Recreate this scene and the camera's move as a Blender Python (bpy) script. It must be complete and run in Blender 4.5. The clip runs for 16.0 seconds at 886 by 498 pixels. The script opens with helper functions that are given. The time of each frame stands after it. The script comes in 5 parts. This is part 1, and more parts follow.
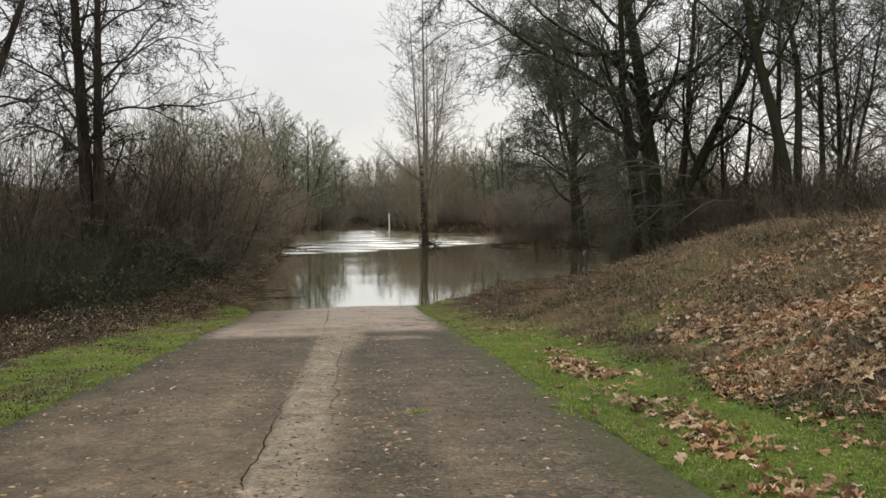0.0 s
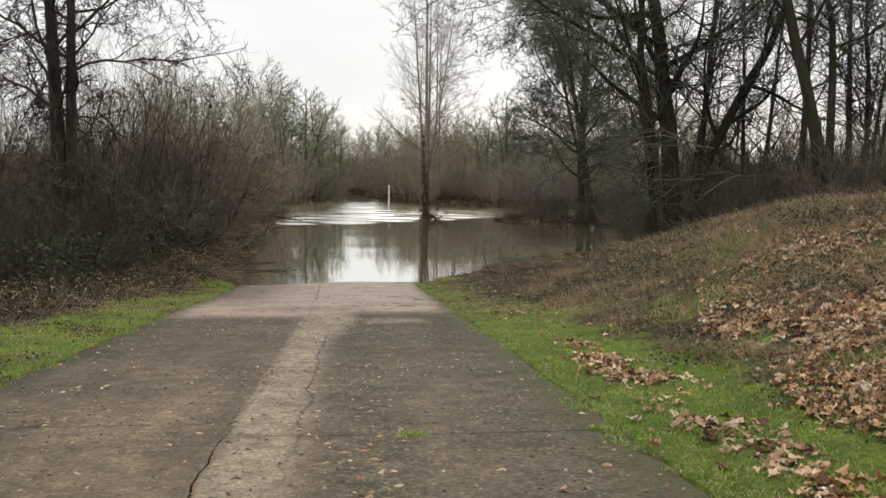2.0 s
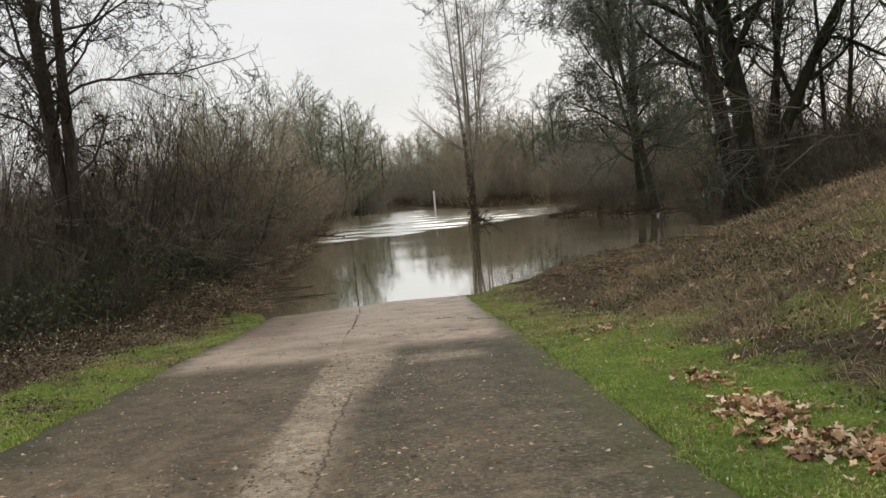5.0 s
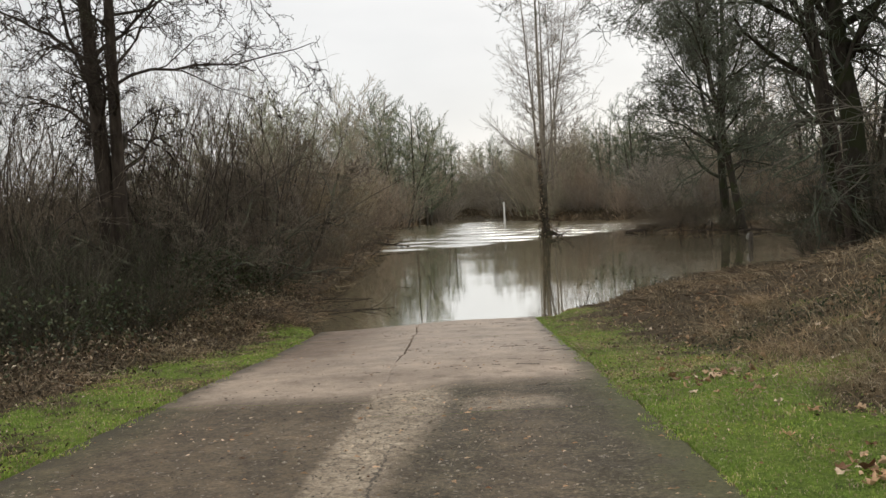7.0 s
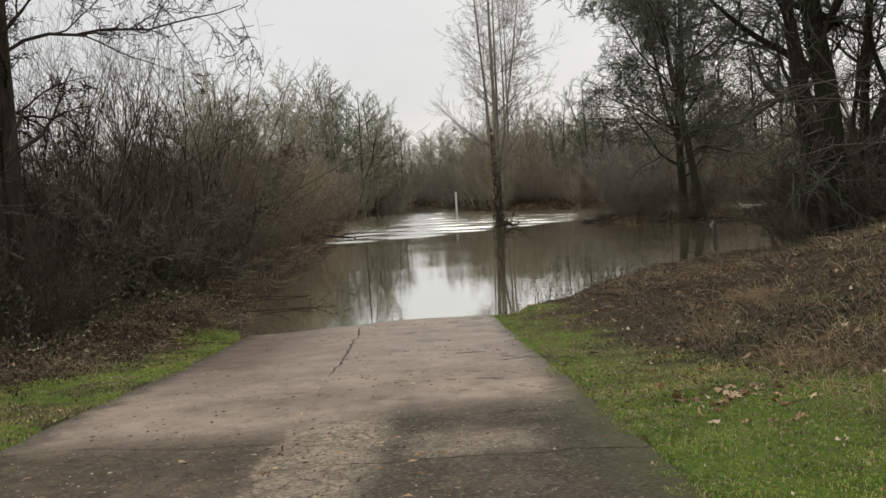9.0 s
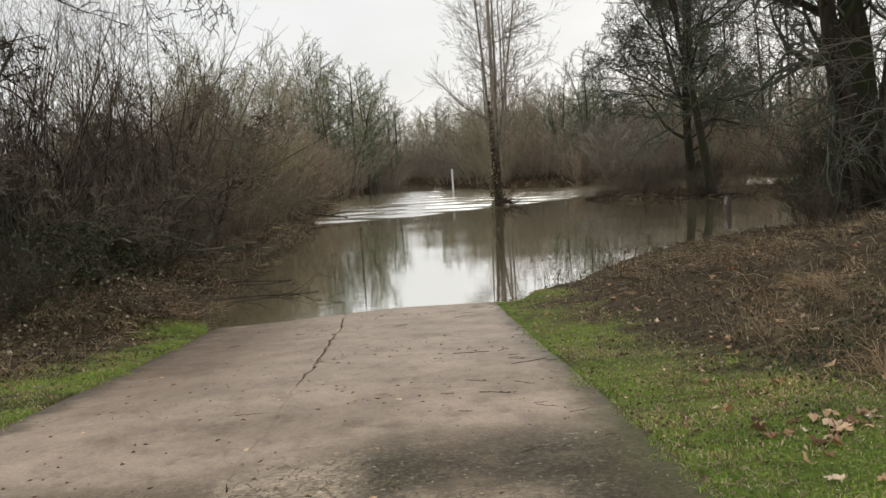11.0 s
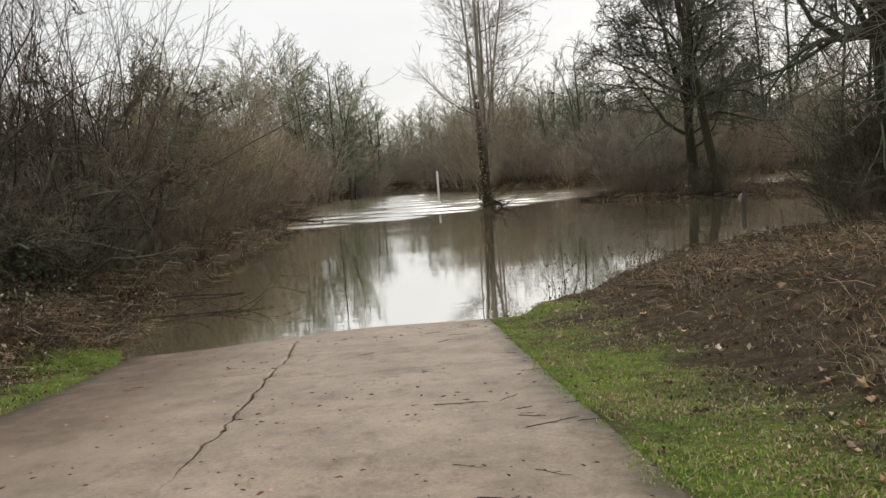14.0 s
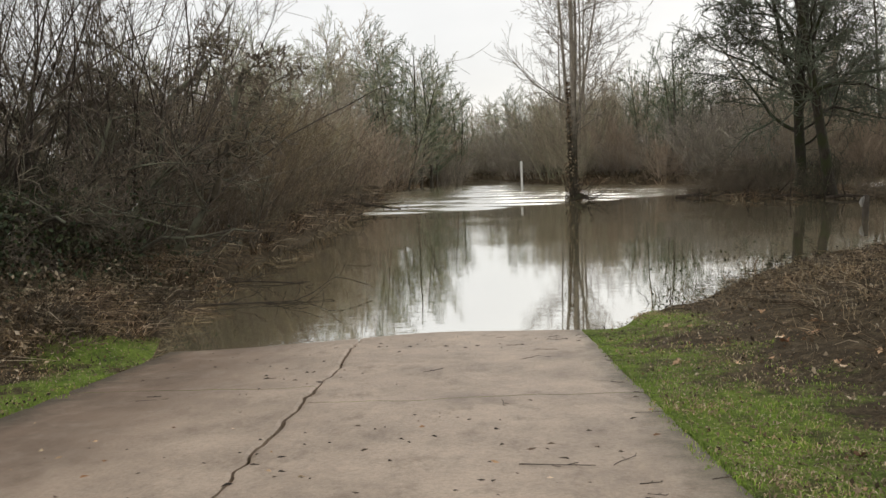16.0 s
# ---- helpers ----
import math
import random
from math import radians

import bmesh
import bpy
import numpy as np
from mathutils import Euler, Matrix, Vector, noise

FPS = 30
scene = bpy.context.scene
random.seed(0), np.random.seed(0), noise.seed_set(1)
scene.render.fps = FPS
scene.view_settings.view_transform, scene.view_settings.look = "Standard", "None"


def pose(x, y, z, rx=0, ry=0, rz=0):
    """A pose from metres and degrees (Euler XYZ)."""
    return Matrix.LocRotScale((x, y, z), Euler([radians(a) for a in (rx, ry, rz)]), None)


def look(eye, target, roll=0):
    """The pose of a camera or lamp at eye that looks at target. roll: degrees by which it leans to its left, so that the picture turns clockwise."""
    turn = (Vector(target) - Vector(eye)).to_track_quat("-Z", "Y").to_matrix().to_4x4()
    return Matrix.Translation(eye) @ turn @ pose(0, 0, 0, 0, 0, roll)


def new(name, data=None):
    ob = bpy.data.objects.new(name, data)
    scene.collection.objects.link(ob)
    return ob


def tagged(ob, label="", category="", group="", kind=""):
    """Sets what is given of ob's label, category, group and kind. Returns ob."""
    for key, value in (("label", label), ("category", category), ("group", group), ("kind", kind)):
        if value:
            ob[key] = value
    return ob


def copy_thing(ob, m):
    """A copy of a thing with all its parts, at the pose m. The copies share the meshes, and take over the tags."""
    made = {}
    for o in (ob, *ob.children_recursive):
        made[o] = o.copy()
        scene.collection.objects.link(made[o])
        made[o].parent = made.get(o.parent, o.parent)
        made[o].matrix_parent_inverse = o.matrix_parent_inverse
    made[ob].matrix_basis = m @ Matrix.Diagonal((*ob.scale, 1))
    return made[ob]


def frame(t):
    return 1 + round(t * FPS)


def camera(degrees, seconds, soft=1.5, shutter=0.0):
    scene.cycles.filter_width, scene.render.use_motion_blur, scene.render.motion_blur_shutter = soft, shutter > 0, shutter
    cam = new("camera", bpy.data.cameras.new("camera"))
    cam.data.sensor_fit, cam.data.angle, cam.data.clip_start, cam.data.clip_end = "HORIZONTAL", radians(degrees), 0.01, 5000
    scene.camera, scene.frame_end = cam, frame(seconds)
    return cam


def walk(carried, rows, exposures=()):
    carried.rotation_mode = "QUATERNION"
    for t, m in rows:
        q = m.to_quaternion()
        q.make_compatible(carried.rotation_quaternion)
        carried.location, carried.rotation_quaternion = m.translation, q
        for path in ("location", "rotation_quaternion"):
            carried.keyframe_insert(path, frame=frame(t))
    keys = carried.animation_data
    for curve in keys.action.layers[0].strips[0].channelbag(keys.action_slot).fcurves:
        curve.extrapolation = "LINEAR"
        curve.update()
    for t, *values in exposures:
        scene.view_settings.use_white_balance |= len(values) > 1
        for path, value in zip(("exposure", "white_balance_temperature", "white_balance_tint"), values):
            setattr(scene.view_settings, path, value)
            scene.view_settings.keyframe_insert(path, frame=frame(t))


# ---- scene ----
cam = camera(56.0, 16.0)
PATH = [
    (0, (-0.010, 0.159, 1.459), (0.200, 2.143, 1.307), -0.1),
    (0.5, (0.045, 0.665, 1.410), (0.267, 2.651, 1.322), 0.2),
    (1, (0.066, 1.213, 1.321), (0.235, 3.202, 1.220), -0.4),
    (1.5, (0.164, 1.693, 1.269), (0.373, 3.676, 1.108), -0.1),
    (2, (0.156, 2.298, 1.239), (0.366, 4.275, 1.026), 1.0),
    (2.5, (0.205, 2.820, 1.225), (0.388, 4.804, 1.054), -1.8),
    (3, (0.277, 3.330, 1.175), (0.509, 5.314, 1.069), -2.4),
    (3.5, (0.446, 3.861, 1.122), (0.840, 5.818, 1.009), -4.0),
    (4, (0.468, 4.396, 1.101), (0.805, 6.362, 0.955), -4.0),
    (4.5, (0.503, 4.933, 1.022), (0.735, 6.913, 0.859), -4.6),
    (5, (0.486, 5.574, 0.976), (0.570, 7.562, 0.778), -4.8),
    (5.2, (0.494, 5.778, 0.953), (0.559, 7.766, 0.739), -4.3),
    (7.3, (0.571, 8.165, 0.807), (0.488, 10.160, 0.676), -2.9),
    (7.5, (0.601, 8.415, 0.783), (0.537, 10.412, 0.685), -2.3),
    (8, (0.602, 9.022, 0.694), (0.560, 11.019, 0.594), -1.7),
    (8.5, (0.621, 9.590, 0.621), (0.649, 11.584, 0.474), -1.6),
    (9, (0.586, 10.173, 0.579), (0.624, 12.164, 0.395), -3.2),
    (9.2, (0.585, 10.412, 0.550), (0.638, 12.401, 0.349), -3.3),
    (11.3, (0.684, 12.655, 0.289), (0.723, 14.640, 0.046), -3.6),
    (11.5, (0.711, 12.873, 0.233), (0.758, 14.857, -0.018), -4.6),
    (12, (0.692, 13.537, 0.159), (0.773, 15.519, -0.095), -4.4),
    (12.5, (0.780, 14.156, 0.065), (0.892, 16.136, -0.188), -3.6),
    (13, (0.769, 14.604, 0.027), (0.851, 16.588, -0.216), -2.9),
    (13.5, (0.832, 15.083, -0.062), (0.899, 17.068, -0.290), -3.3),
    (14, (0.822, 15.652, -0.095), (0.898, 17.640, -0.312), -4.0),
    (14.5, (0.896, 16.224, -0.159), (1.007, 18.209, -0.367), -2.9),
    (15, (0.837, 16.664, -0.174), (0.868, 18.656, -0.351), -2.0),
    (15.5, (0.849, 17.092, -0.249), (0.834, 19.083, -0.439), -1.7),
    (16, (0.776, 17.583, -0.272), (0.663, 19.568, -0.500), -1.9),
]
EXPOSURES = [(0.0, -0.07), (1.0, -0.1), (2.0, 0.15), (2.5, 0.3), (3.0, 0.08), (3.5, -0.25), (5.0, -0.02), (7.5, 0.06), (8.0, -0.55), (8.5, -0.28), (9.0, -0.17), (12.5, 0.14), (14.5, 0.1), (16.0, 0.12)]
walk(cam, [(t, look(eye, to, roll)) for t, eye, to, roll in PATH], EXPOSURES)

# ---- light: an overcast winter sky ----
SUN_UP, SUN_ROUND = 28.0, 20.0
world = bpy.data.worlds.new("overcast_sky")
scene.world = world
world.use_nodes = True
wn, wl = world.node_tree.nodes, world.node_tree.links
wn.clear()
w_out, w_bg = wn.new("ShaderNodeOutputWorld"), wn.new("ShaderNodeBackground")
w_sky = wn.new("ShaderNodeTexSky")
w_sky.sky_type, w_sky.sun_disc = "NISHITA", False
w_sky.sun_elevation, w_sky.sun_rotation = radians(SUN_UP), radians(SUN_ROUND)
w_co, w_map = wn.new("ShaderNodeTexCoord"), wn.new("ShaderNodeMapping")
w_map.inputs["Scale"].default_value = (1.6, 1.6, 4.5)
w_noise, w_ramp, w_mix = wn.new("ShaderNodeTexNoise"), wn.new("ShaderNodeValToRGB"), wn.new("ShaderNodeMix")
w_noise.inputs["Scale"].default_value, w_noise.inputs["Detail"].default_value = 1.6, 5
w_ramp.color_ramp.elements[0].position, w_ramp.color_ramp.elements[0].color = 0.3, (6.75, 6.75, 6.72, 1)
w_ramp.color_ramp.elements[1].position, w_ramp.color_ramp.elements[1].color = 0.72, (8.2, 8.12, 7.98, 1)
w_mix.data_type = "RGBA"
w_mix.inputs["Factor"].default_value = 0.93
wl.new(w_co.outputs["Generated"], w_map.inputs["Vector"])
wl.new(w_map.outputs["Vector"], w_noise.inputs["Vector"])
wl.new(w_noise.outputs["Fac"], w_ramp.inputs["Fac"])
wl.new(w_sky.outputs["Color"], w_mix.inputs["A"])
wl.new(w_ramp.outputs["Color"], w_mix.inputs["B"])
wl.new(w_mix.outputs["Result"], w_bg.inputs["Color"])
wl.new(w_bg.outputs["Background"], w_out.inputs["Surface"])
w_bg.inputs["Strength"].default_value = 0.116
sun = new("sun", bpy.data.lights.new("sun", "SUN"))
sun.data.energy, sun.data.angle, sun.data.color = 0.5, radians(35), (1.0, 0.95, 0.86)
sun.matrix_world = look((0, 0, 60), (-10 * math.sin(radians(SUN_ROUND)), -10 * math.cos(radians(SUN_ROUND)), 60 - 10 * math.tan(radians(SUN_UP))))

# ---- materials ----


def material(name, rough=0.8, spec=0.3):
    m = bpy.data.materials.new(name)
    m.use_nodes = True
    b = m.node_tree.nodes["Principled BSDF"]
    b.inputs["Roughness"].default_value = rough
    b.inputs["Specular IOR Level"].default_value = spec
    return m, m.node_tree.nodes, m.node_tree.links, b


def put(nodes, kind, **inputs):
    n = nodes.new("ShaderNode" + kind)
    for k, v in inputs.items():
        n.inputs[k.replace("_", " ")].default_value = v
    return n


def noise_of(nodes, links, scale, detail=4.0, rough=0.55, stretch=(1, 1, 1), space="Object"):
    co, mp = nodes.new("ShaderNodeTexCoord"), nodes.new("ShaderNodeMapping")
    mp.inputs["Scale"].default_value = stretch
    n = put(nodes, "TexNoise", Scale=scale, Detail=detail, Roughness=rough)
    links.new(co.outputs[space], mp.inputs["Vector"])
    links.new(mp.outputs["Vector"], n.inputs["Vector"])
    return n.outputs["Fac"]


def ramp(nodes, links, fac, stops):
    r = nodes.new("ShaderNodeValToRGB")
    e = r.color_ramp.elements
    while len(e) < len(stops):
        e.new(0.5)
    for el, (pos, col) in zip(e, stops):
        el.position = pos
        el.color = (*col, 1) if len(col) == 3 else col
    links.new(fac, r.inputs["Fac"])
    return r.outputs["Color"]


def step(nodes, links, fac, lo, hi):
    m = nodes.new("ShaderNodeMapRange")
    m.interpolation_type = "SMOOTHSTEP"
    m.inputs["From Min"].default_value, m.inputs["From Max"].default_value = lo, hi
    links.new(fac, m.inputs["Value"])
    return m.outputs["Result"]


def mixed(nodes, links, fac, a, b, blend="MIX"):
    m = nodes.new("ShaderNodeMix")
    m.data_type, m.blend_type = "RGBA", blend
    for sock, v in (("Factor", fac), ("A", a), ("B", b)):
        if isinstance(v, (int, float)):
            m.inputs[sock].default_value = v
        elif isinstance(v, tuple):
            m.inputs[sock].default_value = (*v, 1)
        else:
            links.new(v, m.inputs[sock])
    return m.outputs["Result"]


def calc(nodes, links, op, a, b):
    m = nodes.new("ShaderNodeMath")
    m.operation = op
    for i, v in enumerate((a, b)):
        if isinstance(v, (int, float)):
            m.inputs[i].default_value = v
        else:
            links.new(v, m.inputs[i])
    return m.outputs[0]


def bumped(nodes, links, bsdf, height, strength, distance):
    n = put(nodes, "Bump", Strength=strength, Distance=distance)
    links.new(height, n.inputs["Height"])
    links.new(n.outputs["Normal"], bsdf.inputs["Normal"])


def bark(name, dark, light, moss, moss_share, rough=0.9):
    m, n, l, b = material(name, rough, 0.15)
    grain = noise_of(n, l, 9.0, 5, 0.6, (1, 1, 0.25))
    col = ramp(n, l, grain, [(0.3, dark), (0.7, light)])
    patch = noise_of(n, l, 1.3, 4, 0.6)
    geo = n.new("ShaderNodeNewGeometry")
    sep = n.new("ShaderNodeSeparateXYZ")
    l.new(geo.outputs["Normal"], sep.inputs[0])
    lift = calc(n, l, "MULTIPLY_ADD", sep.outputs["Z"], 0.12)
    n[-1].inputs[2].default_value = 0.0
    where = step(n, l, calc(n, l, "ADD", patch, lift), 0.62 - moss_share * 0.4, 0.75 - moss_share * 0.4)
    col = mixed(n, l, where, col, moss)
    vary = ramp(n, l, geo.outputs["Random Per Island"], [(0.0, (0.6, 0.6, 0.61)), (0.55, (0.95, 0.95, 0.94)), (1.0, (1.3, 1.28, 1.25))])
    col = mixed(n, l, 1.0, col, vary, "MULTIPLY")
    l.new(col, b.inputs["Base Color"])
    bumped(n, l, b, grain, 0.6, 0.02)
    return m


BARK_MAPLE = bark("mossy_maple_bark", (0.022, 0.018, 0.014), (0.075, 0.064, 0.05), (0.042, 0.047, 0.022), 0.4)
TWIG_MAPLE = bark("mossy_maple_twig", (0.07, 0.068, 0.053), (0.22, 0.208, 0.168), (0.13, 0.152, 0.105), 0.5)
BARK_DARK = bark("dark_alder_bark", (0.032, 0.025, 0.02), (0.098, 0.078, 0.061), (0.058, 0.055, 0.031), 0.15)
TWIG_ALDER = bark("grey_alder_twig", (0.068, 0.059, 0.045), (0.18, 0.157, 0.12), (0.105, 0.112, 0.066), 0.35)
TWIG_BROWN = bark("brown_willow_twig", (0.135, 0.11, 0.088), (0.305, 0.253, 0.202), (0.216, 0.194, 0.14), 0.3)
TWIG_RED = bark("reddish_thicket_twig", (0.135, 0.107, 0.081), (0.3, 0.24, 0.183), (0.22, 0.19, 0.128), 0.3)
TWIG_RUST = bark("rusty_osier_twig", (0.19, 0.142, 0.092), (0.41, 0.318, 0.212), (0.3, 0.255, 0.155), 0.4)
STEM_WILLOW = bark("dark_willow_stem", (0.065, 0.053, 0.045), (0.155, 0.127, 0.105), (0.11, 0.105, 0.07), 0.25)
# Lichened, brown and reddish far twigs: distance haze is put into the paler colours.
TWIG_GREEN_HAZED = bark("lichened_hazed_far_twig", (0.28, 0.27, 0.2), (0.55, 0.535, 0.41), (0.41, 0.425, 0.275), 0.5)
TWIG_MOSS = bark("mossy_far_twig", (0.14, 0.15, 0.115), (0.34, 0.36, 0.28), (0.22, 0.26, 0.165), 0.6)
TWIG_FAR_HAZED = bark("hazed_brown_far_twig", (0.33, 0.275, 0.212), (0.62, 0.53, 0.415), (0.45, 0.405, 0.275), 0.25)
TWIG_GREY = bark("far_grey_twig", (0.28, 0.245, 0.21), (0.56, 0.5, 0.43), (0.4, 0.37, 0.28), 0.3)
TWIG_FAR_RED_HAZED = bark("hazed_reddish_far_twig", (0.29, 0.225, 0.172), (0.58, 0.465, 0.362), (0.42, 0.355, 0.25), 0.25)
BARK_FAR = bark("dark_far_bark", (0.07, 0.06, 0.05), (0.17, 0.15, 0.12), (0.13, 0.135, 0.085), 0.35)
BARK_LICHEN = bark("lichened_willow_bark", (0.05, 0.043, 0.034), (0.16, 0.14, 0.11), (0.19, 0.19, 0.135), 0.35)
BARK_MOSSY = bark("mossy_cottonwood_foot", (0.03, 0.025, 0.019), (0.1, 0.085, 0.065), (0.055, 0.056, 0.03), 0.35)
BARK_PALE = bark("pale_cottonwood_bark", (0.22, 0.19, 0.155), (0.42, 0.37, 0.31), (0.28, 0.25, 0.19), 0.15)
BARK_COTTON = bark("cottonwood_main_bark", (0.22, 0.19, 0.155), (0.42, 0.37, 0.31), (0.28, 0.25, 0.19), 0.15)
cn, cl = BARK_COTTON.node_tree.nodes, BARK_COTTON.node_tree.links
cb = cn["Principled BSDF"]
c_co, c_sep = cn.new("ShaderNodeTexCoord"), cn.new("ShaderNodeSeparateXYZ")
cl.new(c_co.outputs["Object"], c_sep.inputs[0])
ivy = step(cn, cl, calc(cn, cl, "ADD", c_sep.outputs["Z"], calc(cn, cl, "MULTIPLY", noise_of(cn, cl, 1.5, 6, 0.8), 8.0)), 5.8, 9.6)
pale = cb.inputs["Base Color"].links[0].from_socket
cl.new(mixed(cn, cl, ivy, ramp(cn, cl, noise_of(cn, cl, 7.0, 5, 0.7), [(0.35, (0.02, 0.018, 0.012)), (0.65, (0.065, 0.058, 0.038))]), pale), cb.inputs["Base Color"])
BARK_BLEACHED = bark("bleached_dead_wood", (0.12, 0.105, 0.085), (0.25, 0.222, 0.185), (0.15, 0.142, 0.1), 0.25)


def blades(name, stops, rough=0.7):
    m, n, l, b = material(name, rough, 0.25)
    geo = n.new("ShaderNodeNewGeometry")
    col = ramp(n, l, geo.outputs["Random Per Island"], stops)
    big = noise_of(n, l, 1.3, 6, 0.8)
    col = mixed(n, l, 1.0, col, ramp(n, l, big, [(0.3, (0.5, 0.53, 0.5)), (0.5, (1.0, 0.98, 0.95)), (0.68, (1.45, 1.3, 1.2))]), "MULTIPLY")
    drift_ = noise_of(n, l, 0.45, 5, 0.7)
    col = mixed(n, l, 1.0, col, ramp(n, l, drift_, [(0.34, (0.78, 0.82, 0.78)), (0.5, (1.0, 1.0, 1.0)), (0.66, (1.16, 1.06, 0.98))]), "MULTIPLY")
    l.new(col, b.inputs["Base Color"])
    return m


GRASS = blades("short_green_grass", [(0.0, (0.17, 0.26, 0.042)), (0.38, (0.265, 0.415, 0.068)), (0.78, (0.4, 0.55, 0.115)), (0.88, (0.5, 0.47, 0.2)), (1.0, (0.7, 0.62, 0.4))])
STRAW = blades("dead_grass", [(0.0, (0.15, 0.108, 0.066)), (0.5, (0.39, 0.295, 0.18)), (0.9, (0.63, 0.51, 0.34)), (1.0, (0.8, 0.69, 0.51))])
BRAMBLE = blades("dead_bramble", [(0.0, (0.036, 0.027, 0.018)), (0.45, (0.115, 0.086, 0.056)), (0.78, (0.2, 0.152, 0.1)), (0.92, (0.4, 0.32, 0.22)), (1.0, (0.64, 0.55, 0.42))])
BRAMBLE_LEAF = blades("dark_bramble_leaf", [(0.0, (0.03, 0.045, 0.02)), (0.6, (0.06, 0.085, 0.035)), (1.0, (0.12, 0.11, 0.06))], 0.5)
LEAF = blades("dead_maple_leaf", [(0.0, (0.11, 0.06, 0.035)), (0.2, (0.3, 0.17, 0.095)), (0.55, (0.57, 0.385, 0.235)), (0.85, (0.78, 0.6, 0.42)), (1.0, (0.9, 0.8, 0.66))], 0.65)
DEBRIS = blades("wet_debris", [(0.0, (0.025, 0.018, 0.014)), (0.6, (0.06, 0.045, 0.035)), (1.0, (0.16, 0.12, 0.09))], 0.6)
HAY = blades("matted_dead_grass", [(0.0, (0.15, 0.112, 0.068)), (0.5, (0.355, 0.272, 0.168)), (0.85, (0.55, 0.44, 0.29)), (1.0, (0.74, 0.64, 0.47))])
GRAVEL = blades("road_gravel", [(0.0, (0.12, 0.1, 0.085)), (0.6, (0.3, 0.265, 0.22)), (1.0, (0.55, 0.49, 0.41))], 0.8)


def ground_material():
    m, n, l, b = material("bank_ground", 0.9, 0.2)
    soil = ramp(n, l, noise_of(n, l, 5.0, 6, 0.65), [(0.25, (0.045, 0.035, 0.022)), (0.5, (0.105, 0.082, 0.05)), (0.75, (0.22, 0.175, 0.112))])
    turf = ramp(n, l, noise_of(n, l, 26.0, 7, 0.8), [(0.32, (0.09, 0.135, 0.028)), (0.48, (0.2, 0.305, 0.056)), (0.6, (0.31, 0.42, 0.095)), (0.76, (0.44, 0.42, 0.2))])
    turf = mixed(n, l, 1.0, turf, ramp(n, l, noise_of(n, l, 3.1, 5, 0.7), [(0.3, (0.55, 0.55, 0.55)), (0.65, (1.35, 1.25, 1.1))]), "MULTIPLY")
    soil = mixed(n, l, 1.0, soil, ramp(n, l, noise_of(n, l, 30.0, 6, 0.8), [(0.35, (0.45, 0.44, 0.43)), (0.62, (1.7, 1.6, 1.5))]), "MULTIPLY")
    att = n.new("ShaderNodeAttribute")
    att.attribute_name = "turf"
    edge = calc(n, l, "ADD", att.outputs["Fac"], calc(n, l, "MULTIPLY", calc(n, l, "SUBTRACT", noise_of(n, l, 4.5, 7, 0.8), 0.5), 1.6))
    l.new(mixed(n, l, step(n, l, edge, 0.25, 0.8), soil, turf), b.inputs["Base Color"])
    bumped(n, l, b, noise_of(n, l, 16.0, 7, 0.8), 1.0, 0.08)
    return m


GROUND = ground_material()


